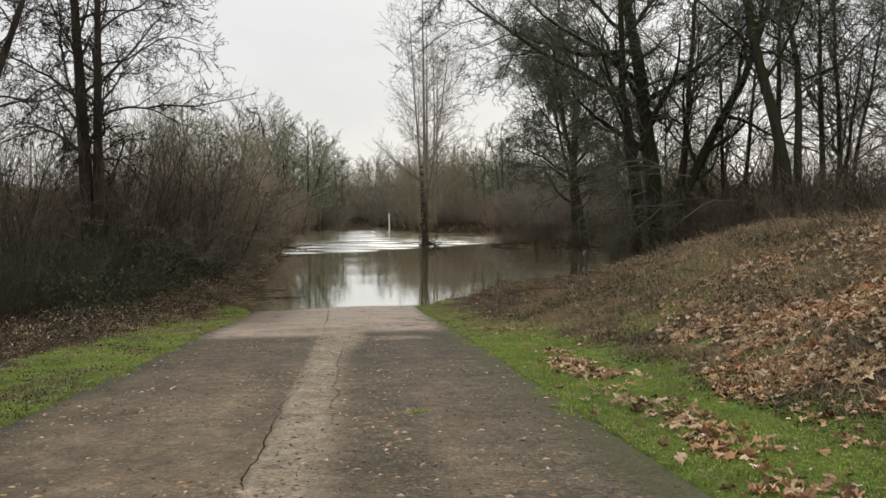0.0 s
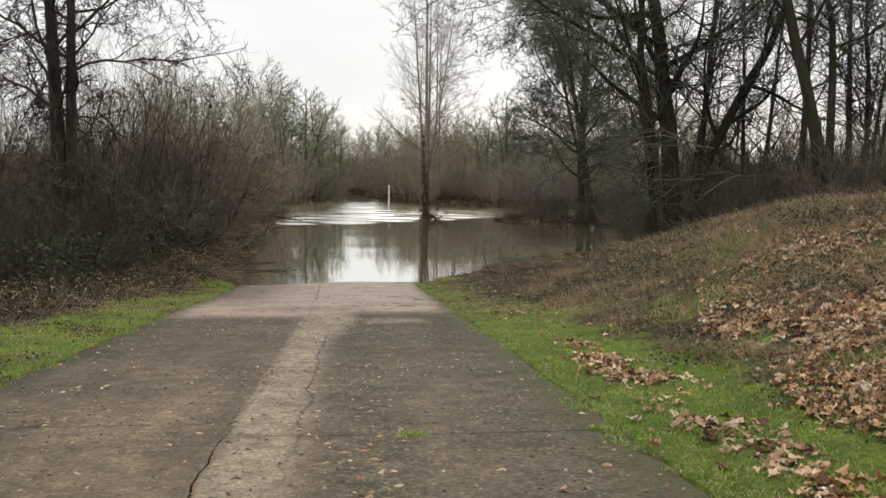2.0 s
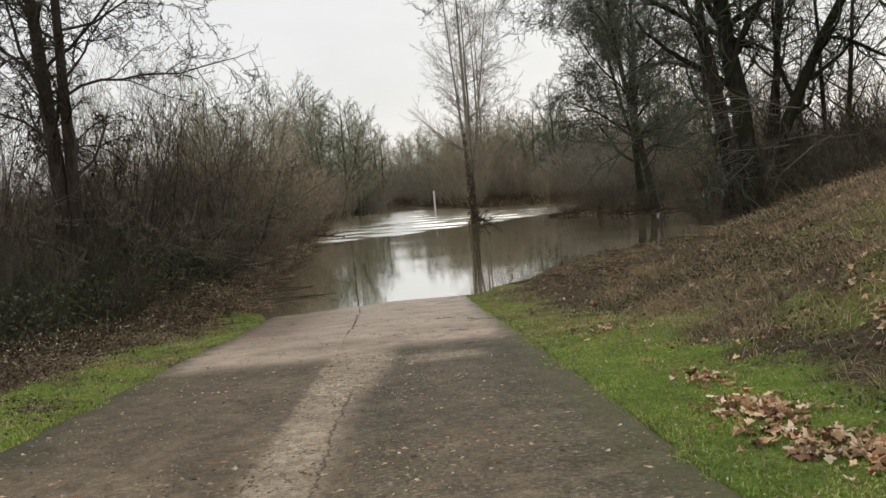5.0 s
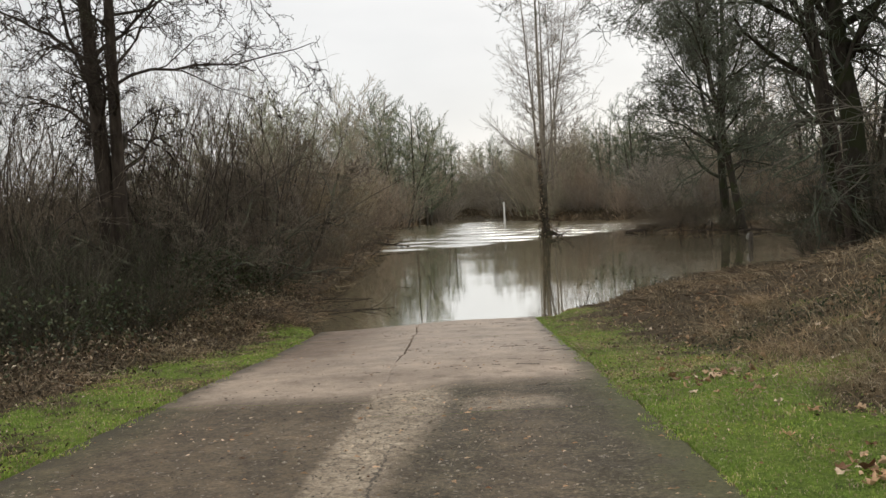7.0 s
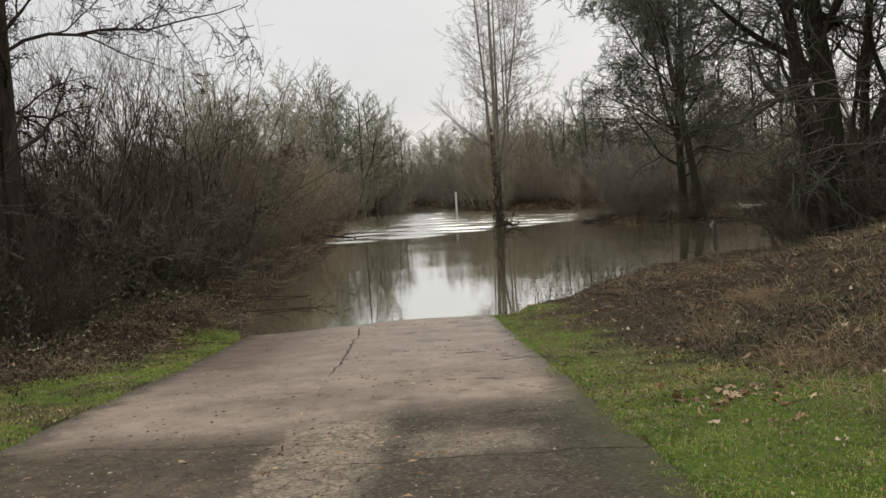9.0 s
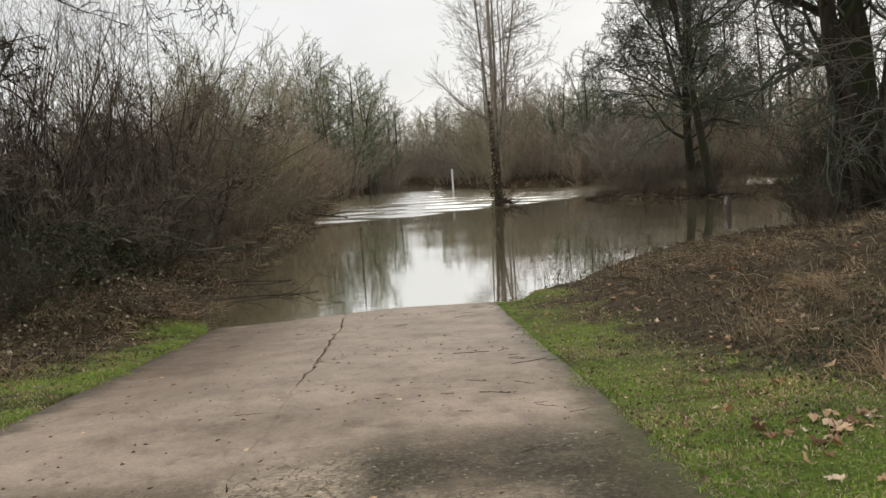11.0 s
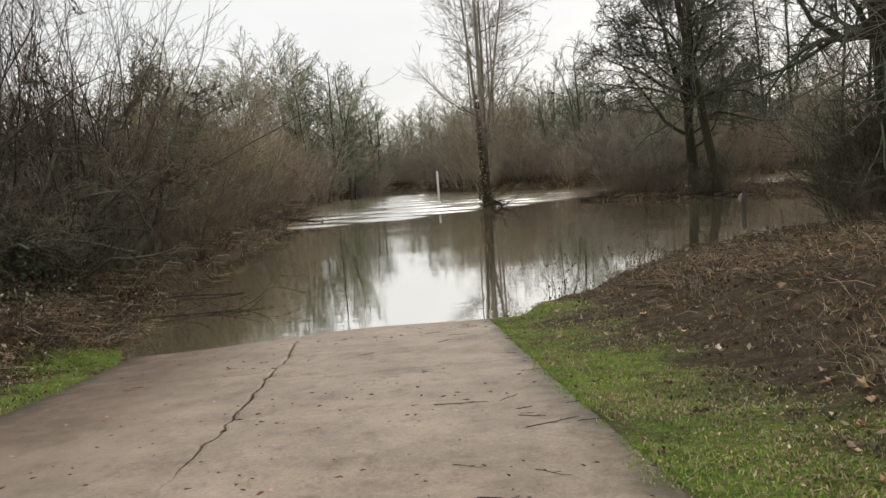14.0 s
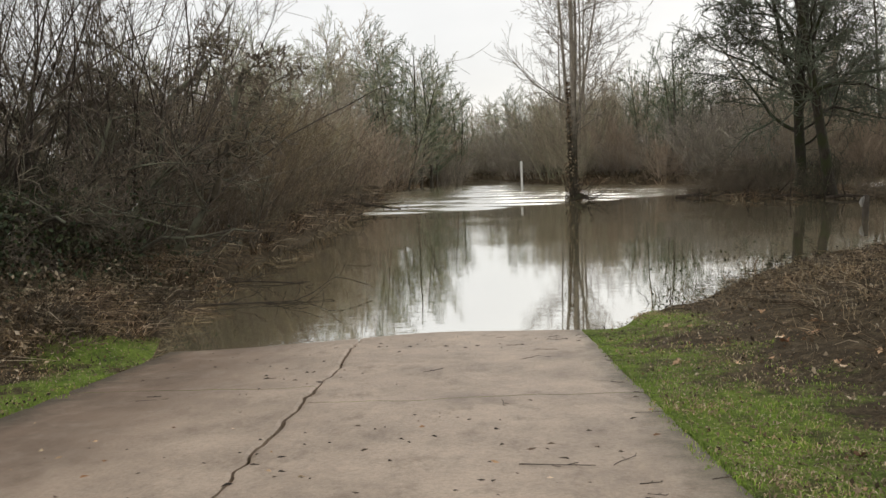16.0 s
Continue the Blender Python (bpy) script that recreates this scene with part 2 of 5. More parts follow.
def concrete_material():
    """Old slabs: silted and pale by the water, dark and mossy higher up, with a bare worn strip beside the joint."""
    m, n, l, b = material("old_road_concrete", 0.75, 0.3)
    co, sep = n.new("ShaderNodeTexCoord"), n.new("ShaderNodeSeparateXYZ")
    l.new(co.outputs["Object"], sep.inputs[0])
    fine = noise_of(n, l, 26.0, 6, 0.85)
    mid = noise_of(n, l, 2.2, 7, 0.7)
    big = noise_of(n, l, 0.5, 4, 0.6)
    drag = noise_of(n, l, 1.6, 6, 0.7, (1.0, 0.3, 1.0))
    silt = ramp(n, l, mid, [(0.25, (0.34, 0.27, 0.212)), (0.5, (0.455, 0.365, 0.29)), (0.78, (0.56, 0.46, 0.37))])
    old = ramp(n, l, drag, [(0.25, (0.115, 0.09, 0.06)), (0.5, (0.195, 0.153, 0.105)), (0.75, (0.3, 0.237, 0.165))])
    moss = ramp(n, l, fine, [(0.34, (0.06, 0.051, 0.03)), (0.55, (0.125, 0.105, 0.066)), (0.68, (0.34, 0.29, 0.205))])
    bare = ramp(n, l, noise_of(n, l, 6.0, 6, 0.75), [(0.3, (0.34, 0.275, 0.205)), (0.6, (0.57, 0.48, 0.37))])
    x = calc(n, l, "ADD", sep.outputs["X"], calc(n, l, "MULTIPLY", calc(n, l, "SUBTRACT", drag, 0.5), 0.9))
    y = calc(n, l, "ADD", sep.outputs["Y"], calc(n, l, "SUBTRACT", calc(n, l, "MULTIPLY", calc(n, l, "SUBTRACT", calc(n, l, "ADD", calc(n, l, "MULTIPLY", mid, 0.5), calc(n, l, "MULTIPLY", fine, 0.5)), 0.5), 1.3), calc(n, l, "MULTIPLY", step(n, l, sep.outputs["X"], -0.9, 0.4), 0.85)))
    wheel = calc(n, l, "MULTIPLY", step(n, l, x, 0.35, 0.7), calc(n, l, "SUBTRACT", 1.0, step(n, l, x, 1.0, 1.4)))
    lane = calc(n, l, "SUBTRACT", step(n, l, x, -0.3, 0.2), calc(n, l, "MULTIPLY", wheel, 0.65))
    old = mixed(n, l, calc(n, l, "MULTIPLY", calc(n, l, "MULTIPLY", lane, 0.85), step(n, l, mid, 0.22, 0.55)), old, moss)
    xs = calc(n, l, "ADD", sep.outputs["X"], calc(n, l, "MULTIPLY", calc(n, l, "SUBTRACT", mid, 0.5), 0.3))
    ragged = calc(n, l, "ADD", xs, calc(n, l, "MULTIPLY", calc(n, l, "SUBTRACT", noise_of(n, l, 3.0, 7, 0.8), 0.5), 0.45))
    strip = calc(n, l, "MULTIPLY", step(n, l, calc(n, l, "ADD", calc(n, l, "MULTIPLY", xs, 0.65), calc(n, l, "MULTIPLY", ragged, 0.35)), -0.82, -0.71), calc(n, l, "SUBTRACT", 1.0, step(n, l, calc(n, l, "SUBTRACT", ragged, calc(n, l, "MULTIPLY", step(n, l, sep.outputs["Y"], 13.0, 16.5), 0.36)), -0.42, -0.08)))
    strip = calc(n, l, "MULTIPLY", strip, calc(n, l, "SUBTRACT", 1.0, calc(n, l, "MULTIPLY", step(n, l, sep.outputs["Y"], 17.5, 18.3), 0.85)))
    worn = calc(n, l, "MULTIPLY", calc(n, l, "MULTIPLY", step(n, l, ragged, 0.25, 0.5), calc(n, l, "SUBTRACT", 1.0, step(n, l, ragged, 1.2, 1.55))), calc(n, l, "MULTIPLY", step(n, l, y, 15.2, 15.6), calc(n, l, "SUBTRACT", 1.0, step(n, l, y, 16.0, 16.4))))
    holes = calc(n, l, "ADD", 0.4, calc(n, l, "MULTIPLY", step(n, l, noise_of(n, l, 5.5, 7, 0.8), 0.36, 0.56), 0.6))
    strip = calc(n, l, "MULTIPLY", calc(n, l, "MAXIMUM", strip, calc(n, l, "MULTIPLY", worn, 0.6)), holes)
    damp = calc(n, l, "SUBTRACT", 1.0, calc(n, l, "MULTIPLY", step(n, l, y, 9.0, 13.5), 0.28))
    old = mixed(n, l, 1.0, old, ramp(n, l, damp, [(0.0, (0.0, 0.0, 0.0)), (1.0, (1.0, 1.0, 1.0))]), "MULTIPLY")
    rim = calc(n, l, "ABSOLUTE", calc(n, l, "ADD", x, 0.55), 0.0)
    old = mixed(n, l, calc(n, l, "MULTIPLY", calc(n, l, "MULTIPLY", step(n, l, rim, 1.9, 2.5), 0.6), step(n, l, big, 0.35, 0.6)), old, (0.1, 0.095, 0.05))
    blot = ramp(n, l, noise_of(n, l, 4.5, 7, 0.8), [(0.32, (0.54, 0.52, 0.48)), (0.5, (1.0, 1.0, 1.0)), (0.68, (1.5, 1.45, 1.36))])
    old = mixed(n, l, 1.0, old, blot, "MULTIPLY")
    old = mixed(n, l, calc(n, l, "MULTIPLY", strip, 0.9), old, bare)
    smear = ramp(n, l, noise_of(n, l, 3.5, 7, 0.75, (1.0, 0.6, 1.0)), [(0.3, (0.64, 0.61, 0.58)), (0.47, (1.0, 1.0, 1.0)), (0.7, (1.12, 1.11, 1.1))])
    silt = mixed(n, l, 1.0, silt, smear, "MULTIPLY")
    silt = mixed(n, l, 1.0, silt, ramp(n, l, noise_of(n, l, 34.0, 6, 0.85), [(0.36, (0.78, 0.77, 0.76)), (0.6, (1.12, 1.12, 1.11))]), "MULTIPLY")
    mud = calc(n, l, "MULTIPLY", calc(n, l, "SUBTRACT", 1.0, step(n, l, x, -2.7, -0.9)), step(n, l, mid, 0.2, 0.55))
    mud = calc(n, l, "MULTIPLY", mud, step(n, l, sep.outputs["Y"], 19.0, 23.0))
    silt = mixed(n, l, calc(n, l, "MULTIPLY", mud, 0.9), silt, (0.215, 0.152, 0.11))
    grit = ramp(n, l, fine, [(0.35, (0.44, 0.43, 0.42)), (0.65, (1.5, 1.47, 1.42))])
    old = mixed(n, l, 1.0, old, grit, "MULTIPLY")
    col = mixed(n, l, step(n, l, y, 16.8, 18.1), old, silt)
    speck = step(n, l, noise_of(n, l, 19.0, 3, 0.6), 0.63, 0.69)
    col = mixed(n, l, calc(n, l, "MULTIPLY", speck, calc(n, l, "MULTIPLY", 0.75, calc(n, l, "SUBTRACT", 1.0, step(n, l, y, 17, 20)))), col, (0.42, 0.37, 0.31))
    stain = ramp(n, l, noise_of(n, l, 0.9, 5, 0.65), [(0.32, (0.76, 0.74, 0.71)), (0.6, (1.1, 1.08, 1.05))])
    col = mixed(n, l, 1.0, col, stain, "MULTIPLY")
    # crazing on the worn strip and the upper slabs
    net = n.new("ShaderNodeTexVoronoi")
    net.feature = "DISTANCE_TO_EDGE"
    net.inputs["Scale"].default_value = 6.0
    shift = n.new("ShaderNodeVectorMath")
    jit = put(n, "TexNoise", Scale=4.0, Detail=4.0)
    l.new(co.outputs["Object"], jit.inputs["Vector"])
    sc = n.new("ShaderNodeVectorMath")
    sc.operation = "SCALE"
    sc.inputs["Scale"].default_value = 0.35
    l.new(jit.outputs["Color"], sc.inputs[0])
    l.new(co.outputs["Object"], shift.inputs[0])
    l.new(sc.outputs[0], shift.inputs[1])
    l.new(shift.outputs[0], net.inputs["Vector"])
    line = calc(n, l, "SUBTRACT", 1.0, step(n, l, net.outputs["Distance"], 0.01, 0.04))
    some = calc(n, l, "MULTIPLY", strip, calc(n, l, "SUBTRACT", 1.0, step(n, l, y, 17.5, 19.5)))
    wand = calc(n, l, "ADD", sep.outputs["X"], calc(n, l, "MULTIPLY", calc(n, l, "SUBTRACT", noise_of(n, l, 1.8, 7, 0.75), 0.5), 0.4))
    far_off = calc(n, l, "ABSOLUTE", calc(n, l, "ADD", wand, 0.26), 0.0)
    along = calc(n, l, "MULTIPLY", step(n, l, sep.outputs["Y"], 7.0, 8.5), calc(n, l, "SUBTRACT", 1.0, step(n, l, sep.outputs["Y"], 14.0, 15.5)))
    single = calc(n, l, "MULTIPLY", calc(n, l, "SUBTRACT", 1.0, step(n, l, far_off, 0.005, 0.016)), along)
    crack = calc(n, l, "MULTIPLY", line, calc(n, l, "MULTIPLY", some, calc(n, l, "MAXIMUM", step(n, l, mid, 0.42, 0.6), step(n, l, sep.outputs["Y"], 12.5, 14.0))))
    crack = calc(n, l, "MAXIMUM", crack, single)
    col = mixed(n, l, calc(n, l, "MULTIPLY", crack, 0.85), col, (0.045, 0.038, 0.03))
    dirt = step(n, l, calc(n, l, "ADD", calc(n, l, "ABSOLUTE", calc(n, l, "ADD", sep.outputs["X"], 0.58), 0.0), calc(n, l, "MULTIPLY", calc(n, l, "SUBTRACT", noise_of(n, l, 2.4, 7, 0.75), 0.5), 1.0)), 2.28, 2.72)
    col = mixed(n, l, calc(n, l, "MULTIPLY", dirt, 0.8), col, (0.065, 0.055, 0.034))
    fringe = step(n, l, calc(n, l, "ADD", sep.outputs["X"], calc(n, l, "MULTIPLY", calc(n, l, "SUBTRACT", noise_of(n, l, 3.2, 7, 0.8), 0.5), 0.9)), 1.62, 2.1)
    col = mixed(n, l, calc(n, l, "MULTIPLY", fringe, calc(n, l, "SUBTRACT", 0.7, calc(n, l, "MULTIPLY", step(n, l, y, 16, 20), 0.5))), col, ramp(n, l, fine, [(0.35, (0.045, 0.046, 0.016)), (0.6, (0.16, 0.155, 0.06))]))
    l.new(col, b.inputs["Base Color"])
    rough = n.new("ShaderNodeMapRange")
    rough.inputs["To Min"].default_value, rough.inputs["To Max"].default_value = 0.55, 0.9
    l.new(mid, rough.inputs["Value"])
    wet = calc(n, l, "MULTIPLY", step(n, l, y, 18.0, 22.0), 0.2)
    l.new(calc(n, l, "SUBTRACT", rough.outputs["Result"], wet), b.inputs["Roughness"])
    bumped(n, l, b, calc(n, l, "SUBTRACT", calc(n, l, "ADD", fine, mid), crack), 0.45, 0.015)
    return m


CONCRETE = concrete_material()


def water_material():
    m, n, l, b = material("muddy_water", 0.9, 0.0)
    col = ramp(n, l, noise_of(n, l, 0.15, 3, 0.6), [(0.3, (0.4, 0.335, 0.2)), (0.7, (0.47, 0.4, 0.245))])
    l.new(col, b.inputs["Base Color"])
    att = n.new("ShaderNodeAttribute")
    att.attribute_name = "rough"
    calm = noise_of(n, l, 1.6, 3, 0.5, (1.0, 2.2, 1.0))
    chop = noise_of(n, l, 2.2, 4, 0.6, (0.1, 2.4, 1.0))
    both = calc(n, l, "ADD", calc(n, l, "MULTIPLY", calm, 0.09), calc(n, l, "MULTIPLY", calc(n, l, "MULTIPLY", chop, att.outputs["Fac"]), 0.5))
    bump = put(n, "Bump", Strength=0.5, Distance=0.05)
    l.new(both, bump.inputs["Height"])
    gloss = put(n, "BsdfGlossy", Roughness=0.015)
    gloss.inputs["Color"].default_value = (0.97, 0.97, 0.95, 1)
    l.new(bump.outputs["Normal"], gloss.inputs["Normal"])
    facing = put(n, "LayerWeight", Blend=0.5)
    l.new(bump.outputs["Normal"], facing.inputs["Normal"])
    share = calc(n, l, "MULTIPLY", calc(n, l, "POWER", facing.outputs["Facing"], 0.8), calc(n, l, "SUBTRACT", 1.0, calc(n, l, "MULTIPLY", att.outputs["Fac"], 0.04)))
    mix = n.new("ShaderNodeMixShader")
    l.new(share, mix.inputs["Fac"])
    l.new(b.outputs["BSDF"], mix.inputs[1])
    l.new(gloss.outputs["BSDF"], mix.inputs[2])
    l.new(mix.outputs["Shader"], n["Material Output"].inputs["Surface"])
    return m


WATER = water_material()


def plain(name, colour, rough=0.6, grain=20.0, spread=0.25, bump=0.2):
    m, n, l, b = material(name, rough)
    g = noise_of(n, l, grain, 5, 0.65)
    lo, hi = tuple(c * (1 - spread) for c in colour), tuple(min(1, c * (1 + spread)) for c in colour)
    l.new(ramp(n, l, g, [(0.3, lo), (0.7, hi)]), b.inputs["Base Color"])
    bumped(n, l, b, g, bump, 0.01)
    return m


WHITE_PAINT = plain("white_painted_wood", (0.75, 0.74, 0.71), 0.5, 12, 0.1)
OLD_WOOD = plain("weathered_wood", (0.09, 0.075, 0.06), 0.85, 10, 0.4)
PALE_CLOTH = plain("pale_caught_debris", (0.3, 0.285, 0.26), 0.7, 9, 0.3)

# ---- mesh helpers ----


def mesh_of(name, verts, faces, mat, smooth=False, attributes=()):
    """A mesh from arrays: verts (n, 3) and faces (m, k) with one k."""
    verts, faces = np.asarray(verts, np.float32), np.asarray(faces, np.int32)
    me = bpy.data.meshes.new(name)
    k = faces.shape[1]
    me.vertices.add(len(verts))
    me.vertices.foreach_set("co", verts.ravel())
    me.loops.add(faces.size)
    me.loops.foreach_set("vertex_index", faces.ravel())
    me.polygons.add(len(faces))
    me.polygons.foreach_set("loop_start", np.arange(0, faces.size, k, dtype=np.int32))
    me.polygons.foreach_set("use_smooth", np.full(len(faces), smooth))
    for key, values in attributes:
        a = me.attributes.new(key, "FLOAT", "POINT")
        a.data.foreach_set("value", np.asarray(values, np.float32).ravel())
    me.update(calc_edges=True)
    me.materials.append(mat)
    return me


def part(name, bm, mat, parent, label=""):
    """Links a bmesh or a mesh as one object under a thing or a part."""
    me = bm
    if isinstance(bm, bmesh.types.BMesh):
        me = bpy.data.meshes.new(name)
        bm.to_mesh(me)
        bm.free()
        me.materials.append(mat)
    ob = new(name, me)
    ob.parent = parent
    return tagged(ob, label)


def value_noise(x, y, scale, seed):
    """Smooth noise from 0 to 1 over arrays."""
    x, y = np.asarray(x, float) * scale, np.asarray(y, float) * scale
    xi, yi = np.floor(x), np.floor(y)
    fx, fy = x - xi, y - yi
    fx, fy = fx * fx * (3 - 2 * fx), fy * fy * (3 - 2 * fy)

    def h(a, b):
        v = np.sin(a * 127.1 + b * 311.7 + seed * 74.7) * 43758.5453
        return v - np.floor(v)
    return (h(xi, yi) * (1 - fx) + h(xi + 1, yi) * fx) * (1 - fy) + (h(xi, yi + 1) * (1 - fx) + h(xi + 1, yi + 1) * fx) * fy


def ss(v, lo, hi):
    t = np.clip((np.asarray(v, float) - lo) / (hi - lo), 0, 1)
    return t * t * (3 - 2 * t)


# ---- the lie of the land ----
FALL = math.tan(radians(5.4))
WATER_Z = -2.64
ROAD_L, ROAD_R = -3.3, 2.1


def road_r(y):
    """The road's right-hand edge."""
    return np.interp(y, [0, 18, 28.5, 42], [2.2, 2.16, 1.95, 1.9])


def dip(x, y):
    """The slab flattens at its foot, and its left edge sinks a little."""
    return 0.075 * ss(-np.asarray(x, float), -0.5, 3.3) * ss(y, 18, 27) - 0.05 * ss(y, 22, 28.3)



def shore_right(x):
    """How far ahead the water's edge lies, right of the road."""
    return np.interp(x, [2.0, 3.2, 4.2, 5.5, 7.9, 10.0, 12.5, 16.0, 22.0, 40.0], [28.6, 29.7, 30.8, 32.6, 35.3, 36.8, 38.2, 39.5, 40.5, 42.0])


def far_shore(x):
    return np.interp(x, [-60, -14, -9.5, -5.0, -2.5, -0.5, 1.5, 3.0, 6.0, 12.4, 20.0, 30.0, 60.0], [66, 66, 67, 74, 84, 94, 94, 84, 74, 70, 70, 72, 76])


def land(x, y):
    """Height of the ground."""
    x, y = np.asarray(x, float), np.asarray(y, float)
    road = -FALL * y - dip(x, y)
    rough = 0.16 * (value_noise(x, y, 0.6, 1) - 0.5) + 0.07 * (value_noise(x, y, 2.1, 2) - 0.5)
    # right bank
    up = 0.4 * np.logaddexp(0, (x - 4.1) * 4) / 4
    up = np.where(x > 9.5, np.minimum(up, 0.4 * 5.4 + 0.28 * (1 - np.exp(-(x - 9.5) * 1.0))), up)
    up = up + ss(x, 14, 40) * 1.0
    right = np.maximum(road, -FALL * 45) + up + rough * ss(x, 2.6, 4.5) + 0.16 * ss(x, 2.1, 3.2) * ss(y, 24, 28.5)
    d = (shore_right(x) - y) * 0.75
    cap = WATER_Z + np.where(d > 0, 0.05 + 0.1 * d + 0.012 * d * d, 0.22 * d) + rough * 0.5 * ss(x, 2.6, 4.0)
    k = 16.0
    right = -np.logaddexp(-right * k, -cap * k) / k + 0.0
    right = np.where(x < 2.9, right * ss(x, 2.2, 2.9) + road * (1 - ss(x, 2.2, 2.9)), right)
    # left strip, low and wet beyond
    low = WATER_Z + 0.35 - 0.9 * ss(-x, 10, 15)
    left = road * (1 - ss(-x, 5.0, 9.0)) + np.minimum(road, low + 0.03 * np.maximum(0, 24 - y)) * ss(-x, 5.0, 9.0)
    edge_l = np.interp(y, [0, 27.4, 30.5, 34, 40, 60, 64, 68], [-3.3, -3.4, -4.3, -4.7, -4.6, -4.6, -6, -14])
    bank = WATER_Z + np.clip((edge_l - x) * np.interp(y, [26, 30, 32], [0.4, 0.45, 0.9]), -1.2, 0.55) + 0.0
    left = np.where(y > 26, np.maximum(left, bank) * 0 + np.where(y > 27.2, bank, left + (bank - left) * ss(y, 26, 27.2)), left)
    left = np.where(x < -9, np.minimum(left, low), left) + rough * 0.7 * ss(-x, 3.5, 5.0)
    z = np.where(x < -0.6, left, right)
    inside = (x > ROAD_L - 0.02) & (x < road_r(y) - 0.01)
    z = np.where(inside, road - 0.1, z)
    z = np.maximum(z, WATER_Z - 1.6)
    # far bank and the wooded spit
    far = WATER_Z + np.clip((y - far_shore(x)) * 0.22, -1.6, 1.2) + ss(y, 110, 400) * 2
    spit = WATER_Z + 0.25 - 0.16 * np.hypot(np.maximum(0, np.maximum(11.2 - x, x - 18.5)) * 1.4, (y - (56.5 - 0.35 * (x - 10))) / 1.15) + rough
    return np.maximum(np.maximum(z, far), np.where((x > 4) & (y > 44), spit, -9))


def axis(stops):
    out = [stops[0][0]]
    for (a, _), (b, s) in zip(stops, stops[1:]):
        k = max(1, round((b - a) / s))
        out += [a + (b - a) * (i + 1) / k for i in range(k)]
    return np.array(out)


def grid(xs, ys):
    gx, gy = np.meshgrid(xs, ys)
    nx, ny = len(xs), len(ys)
    i = (np.arange(ny - 1)[:, None] * nx + np.arange(nx - 1)[None, :]).ravel()
    return gx.ravel(), gy.ravel(), np.stack([i, i + 1, i + nx + 1, i + nx], 1)


def turf_at(x, y):
    """1 where short grass grows, 0 on bare litter."""
    wob = 1.6 * (value_noise(x, y, 0.45, 8) - 0.5) + 1.0 * (value_noise(x, y, 1.7, 9) - 0.5) + 0.6 * (value_noise(x, y, 5.0, 10) - 0.5)
    edge = np.interp(y, [0, 9, 14, 16.5, 19, 22, 25, 28.5, 30], [5.0, 4.5, 4.1, 4.2, 3.75, 3.5, 3.45, 3.25, 3.1])
    r = 1 - ss(x + wob, edge - 1.0, edge + 1.3)
    u, v = 0.83 * x + 0.56 * y, 0.83 * y - 0.56 * x
    tufts = ss(value_noise(u, v, 0.55, 21) + 0.7 * (value_noise(v, u, 1.9, 22) - 0.5), 0.45, 0.85)
    r = np.maximum(r, 0.55 * tufts * ss(x, 4, 5) * (1 - ss(x, 8, 10)) * (1 - ss(y, 19, 25)))
    r = r * (1 - ss(y, shore_right(x) - 0.9, shore_right(x) - 0.05) * ss(x, 3.2, 4.2))
    r = r * (1 - ss(y, 16, 20) * (0.14 + 0.34 * ss(value_noise(v, u, 3.1, 23), 0.45, 0.85)))
    le = np.interp(y, [0, 14, 19, 24, 28, 29], [-5.6, -5.2, -4.8, -4.5, -4.4, -4.2])
    lft = ss(x + wob * 0.8, le - 0.7, le + 0.6) * (1 - ss(y, 28.0, 28.9)) * (1 - 0.6 * ss(value_noise(u, v, 1.3, 24) + 0.5 * (value_noise(v, u, 4.1, 25) - 0.5), 0.4, 0.75))
    return np.where(x > -0.6, r, lft) * (y < 31)


xs = axis([(-420, 0), (-60, 30), (-16, 2.0), (-6, 0.25), (-3.34, 0.14), (-3.28, 0.06), (1.9, 0.65), (2.3, 0.05), (6.0, 0.13), (12, 0.25), (26, 0.7), (60, 4), (420, 36)])
ys = axis([(-60, 0), (-4, 7), (2, 0.5), (26, 0.17), (40, 0.2), (75, 0.7), (110, 2), (500, 40)])
gx, gy, gf = grid(xs, ys)
ground = tagged(new("ground", mesh_of("ground", np.stack([gx, gy, land(gx, gy)], 1), gf, GROUND, True, [("turf", turf_at(gx, gy))])), "grassy roadside and leaf-littered bank sloping to a flooded river", "ground", kind="structure")

# ---- water ----
wx = axis([(-400, 0), (-30, 40), (-12, 1.2), (24, 0.35), (45, 1.5), (400, 40)])
wy = axis([(18, 0), (26, 1), (44, 0.6), (76, 0.14), (98, 0.5), (420, 40)])
qx, qy, qf = grid(wx, wy)
front = np.interp(qx, [-14, -4, 0, 5, 10, 16, 30], [46, 49.5, 51.5, 54.5, 58, 59, 60])
chop = ss(qy, front - 0.3, front + 1.5) * (1 - 0.55 * ss(qy, 72, 84))
warp = 1.5 * value_noise(qx * 0.4, qy, 0.2, 31) + 0.5 * value_noise(qx * 0.35, qy, 0.7, 32)
wave = np.sin((qy - 0.12 * qx) * 2.9 + 5 * warp) * (0.35 + 0.65 * value_noise(qx * 0.5, qy * 3.0, 0.3, 33)) + 0.6 * np.sin((qy + 0.1 * qx) * 5.3 + 4 * warp)
quiet = 0.0035 * np.sin(qy * 1.3 + 2.5 * value_noise(qx, qy, 0.25, 34)) * ss(qy, 30, 40)
water = tagged(new("water", mesh_of("water", np.stack([qx, qy, WATER_Z + quiet + 0.046 * chop * wave], 1), qf, WATER, True, [("rough", chop)])), "muddy brown floodwater, calm near, rippled beyond", "water", kind="structure")

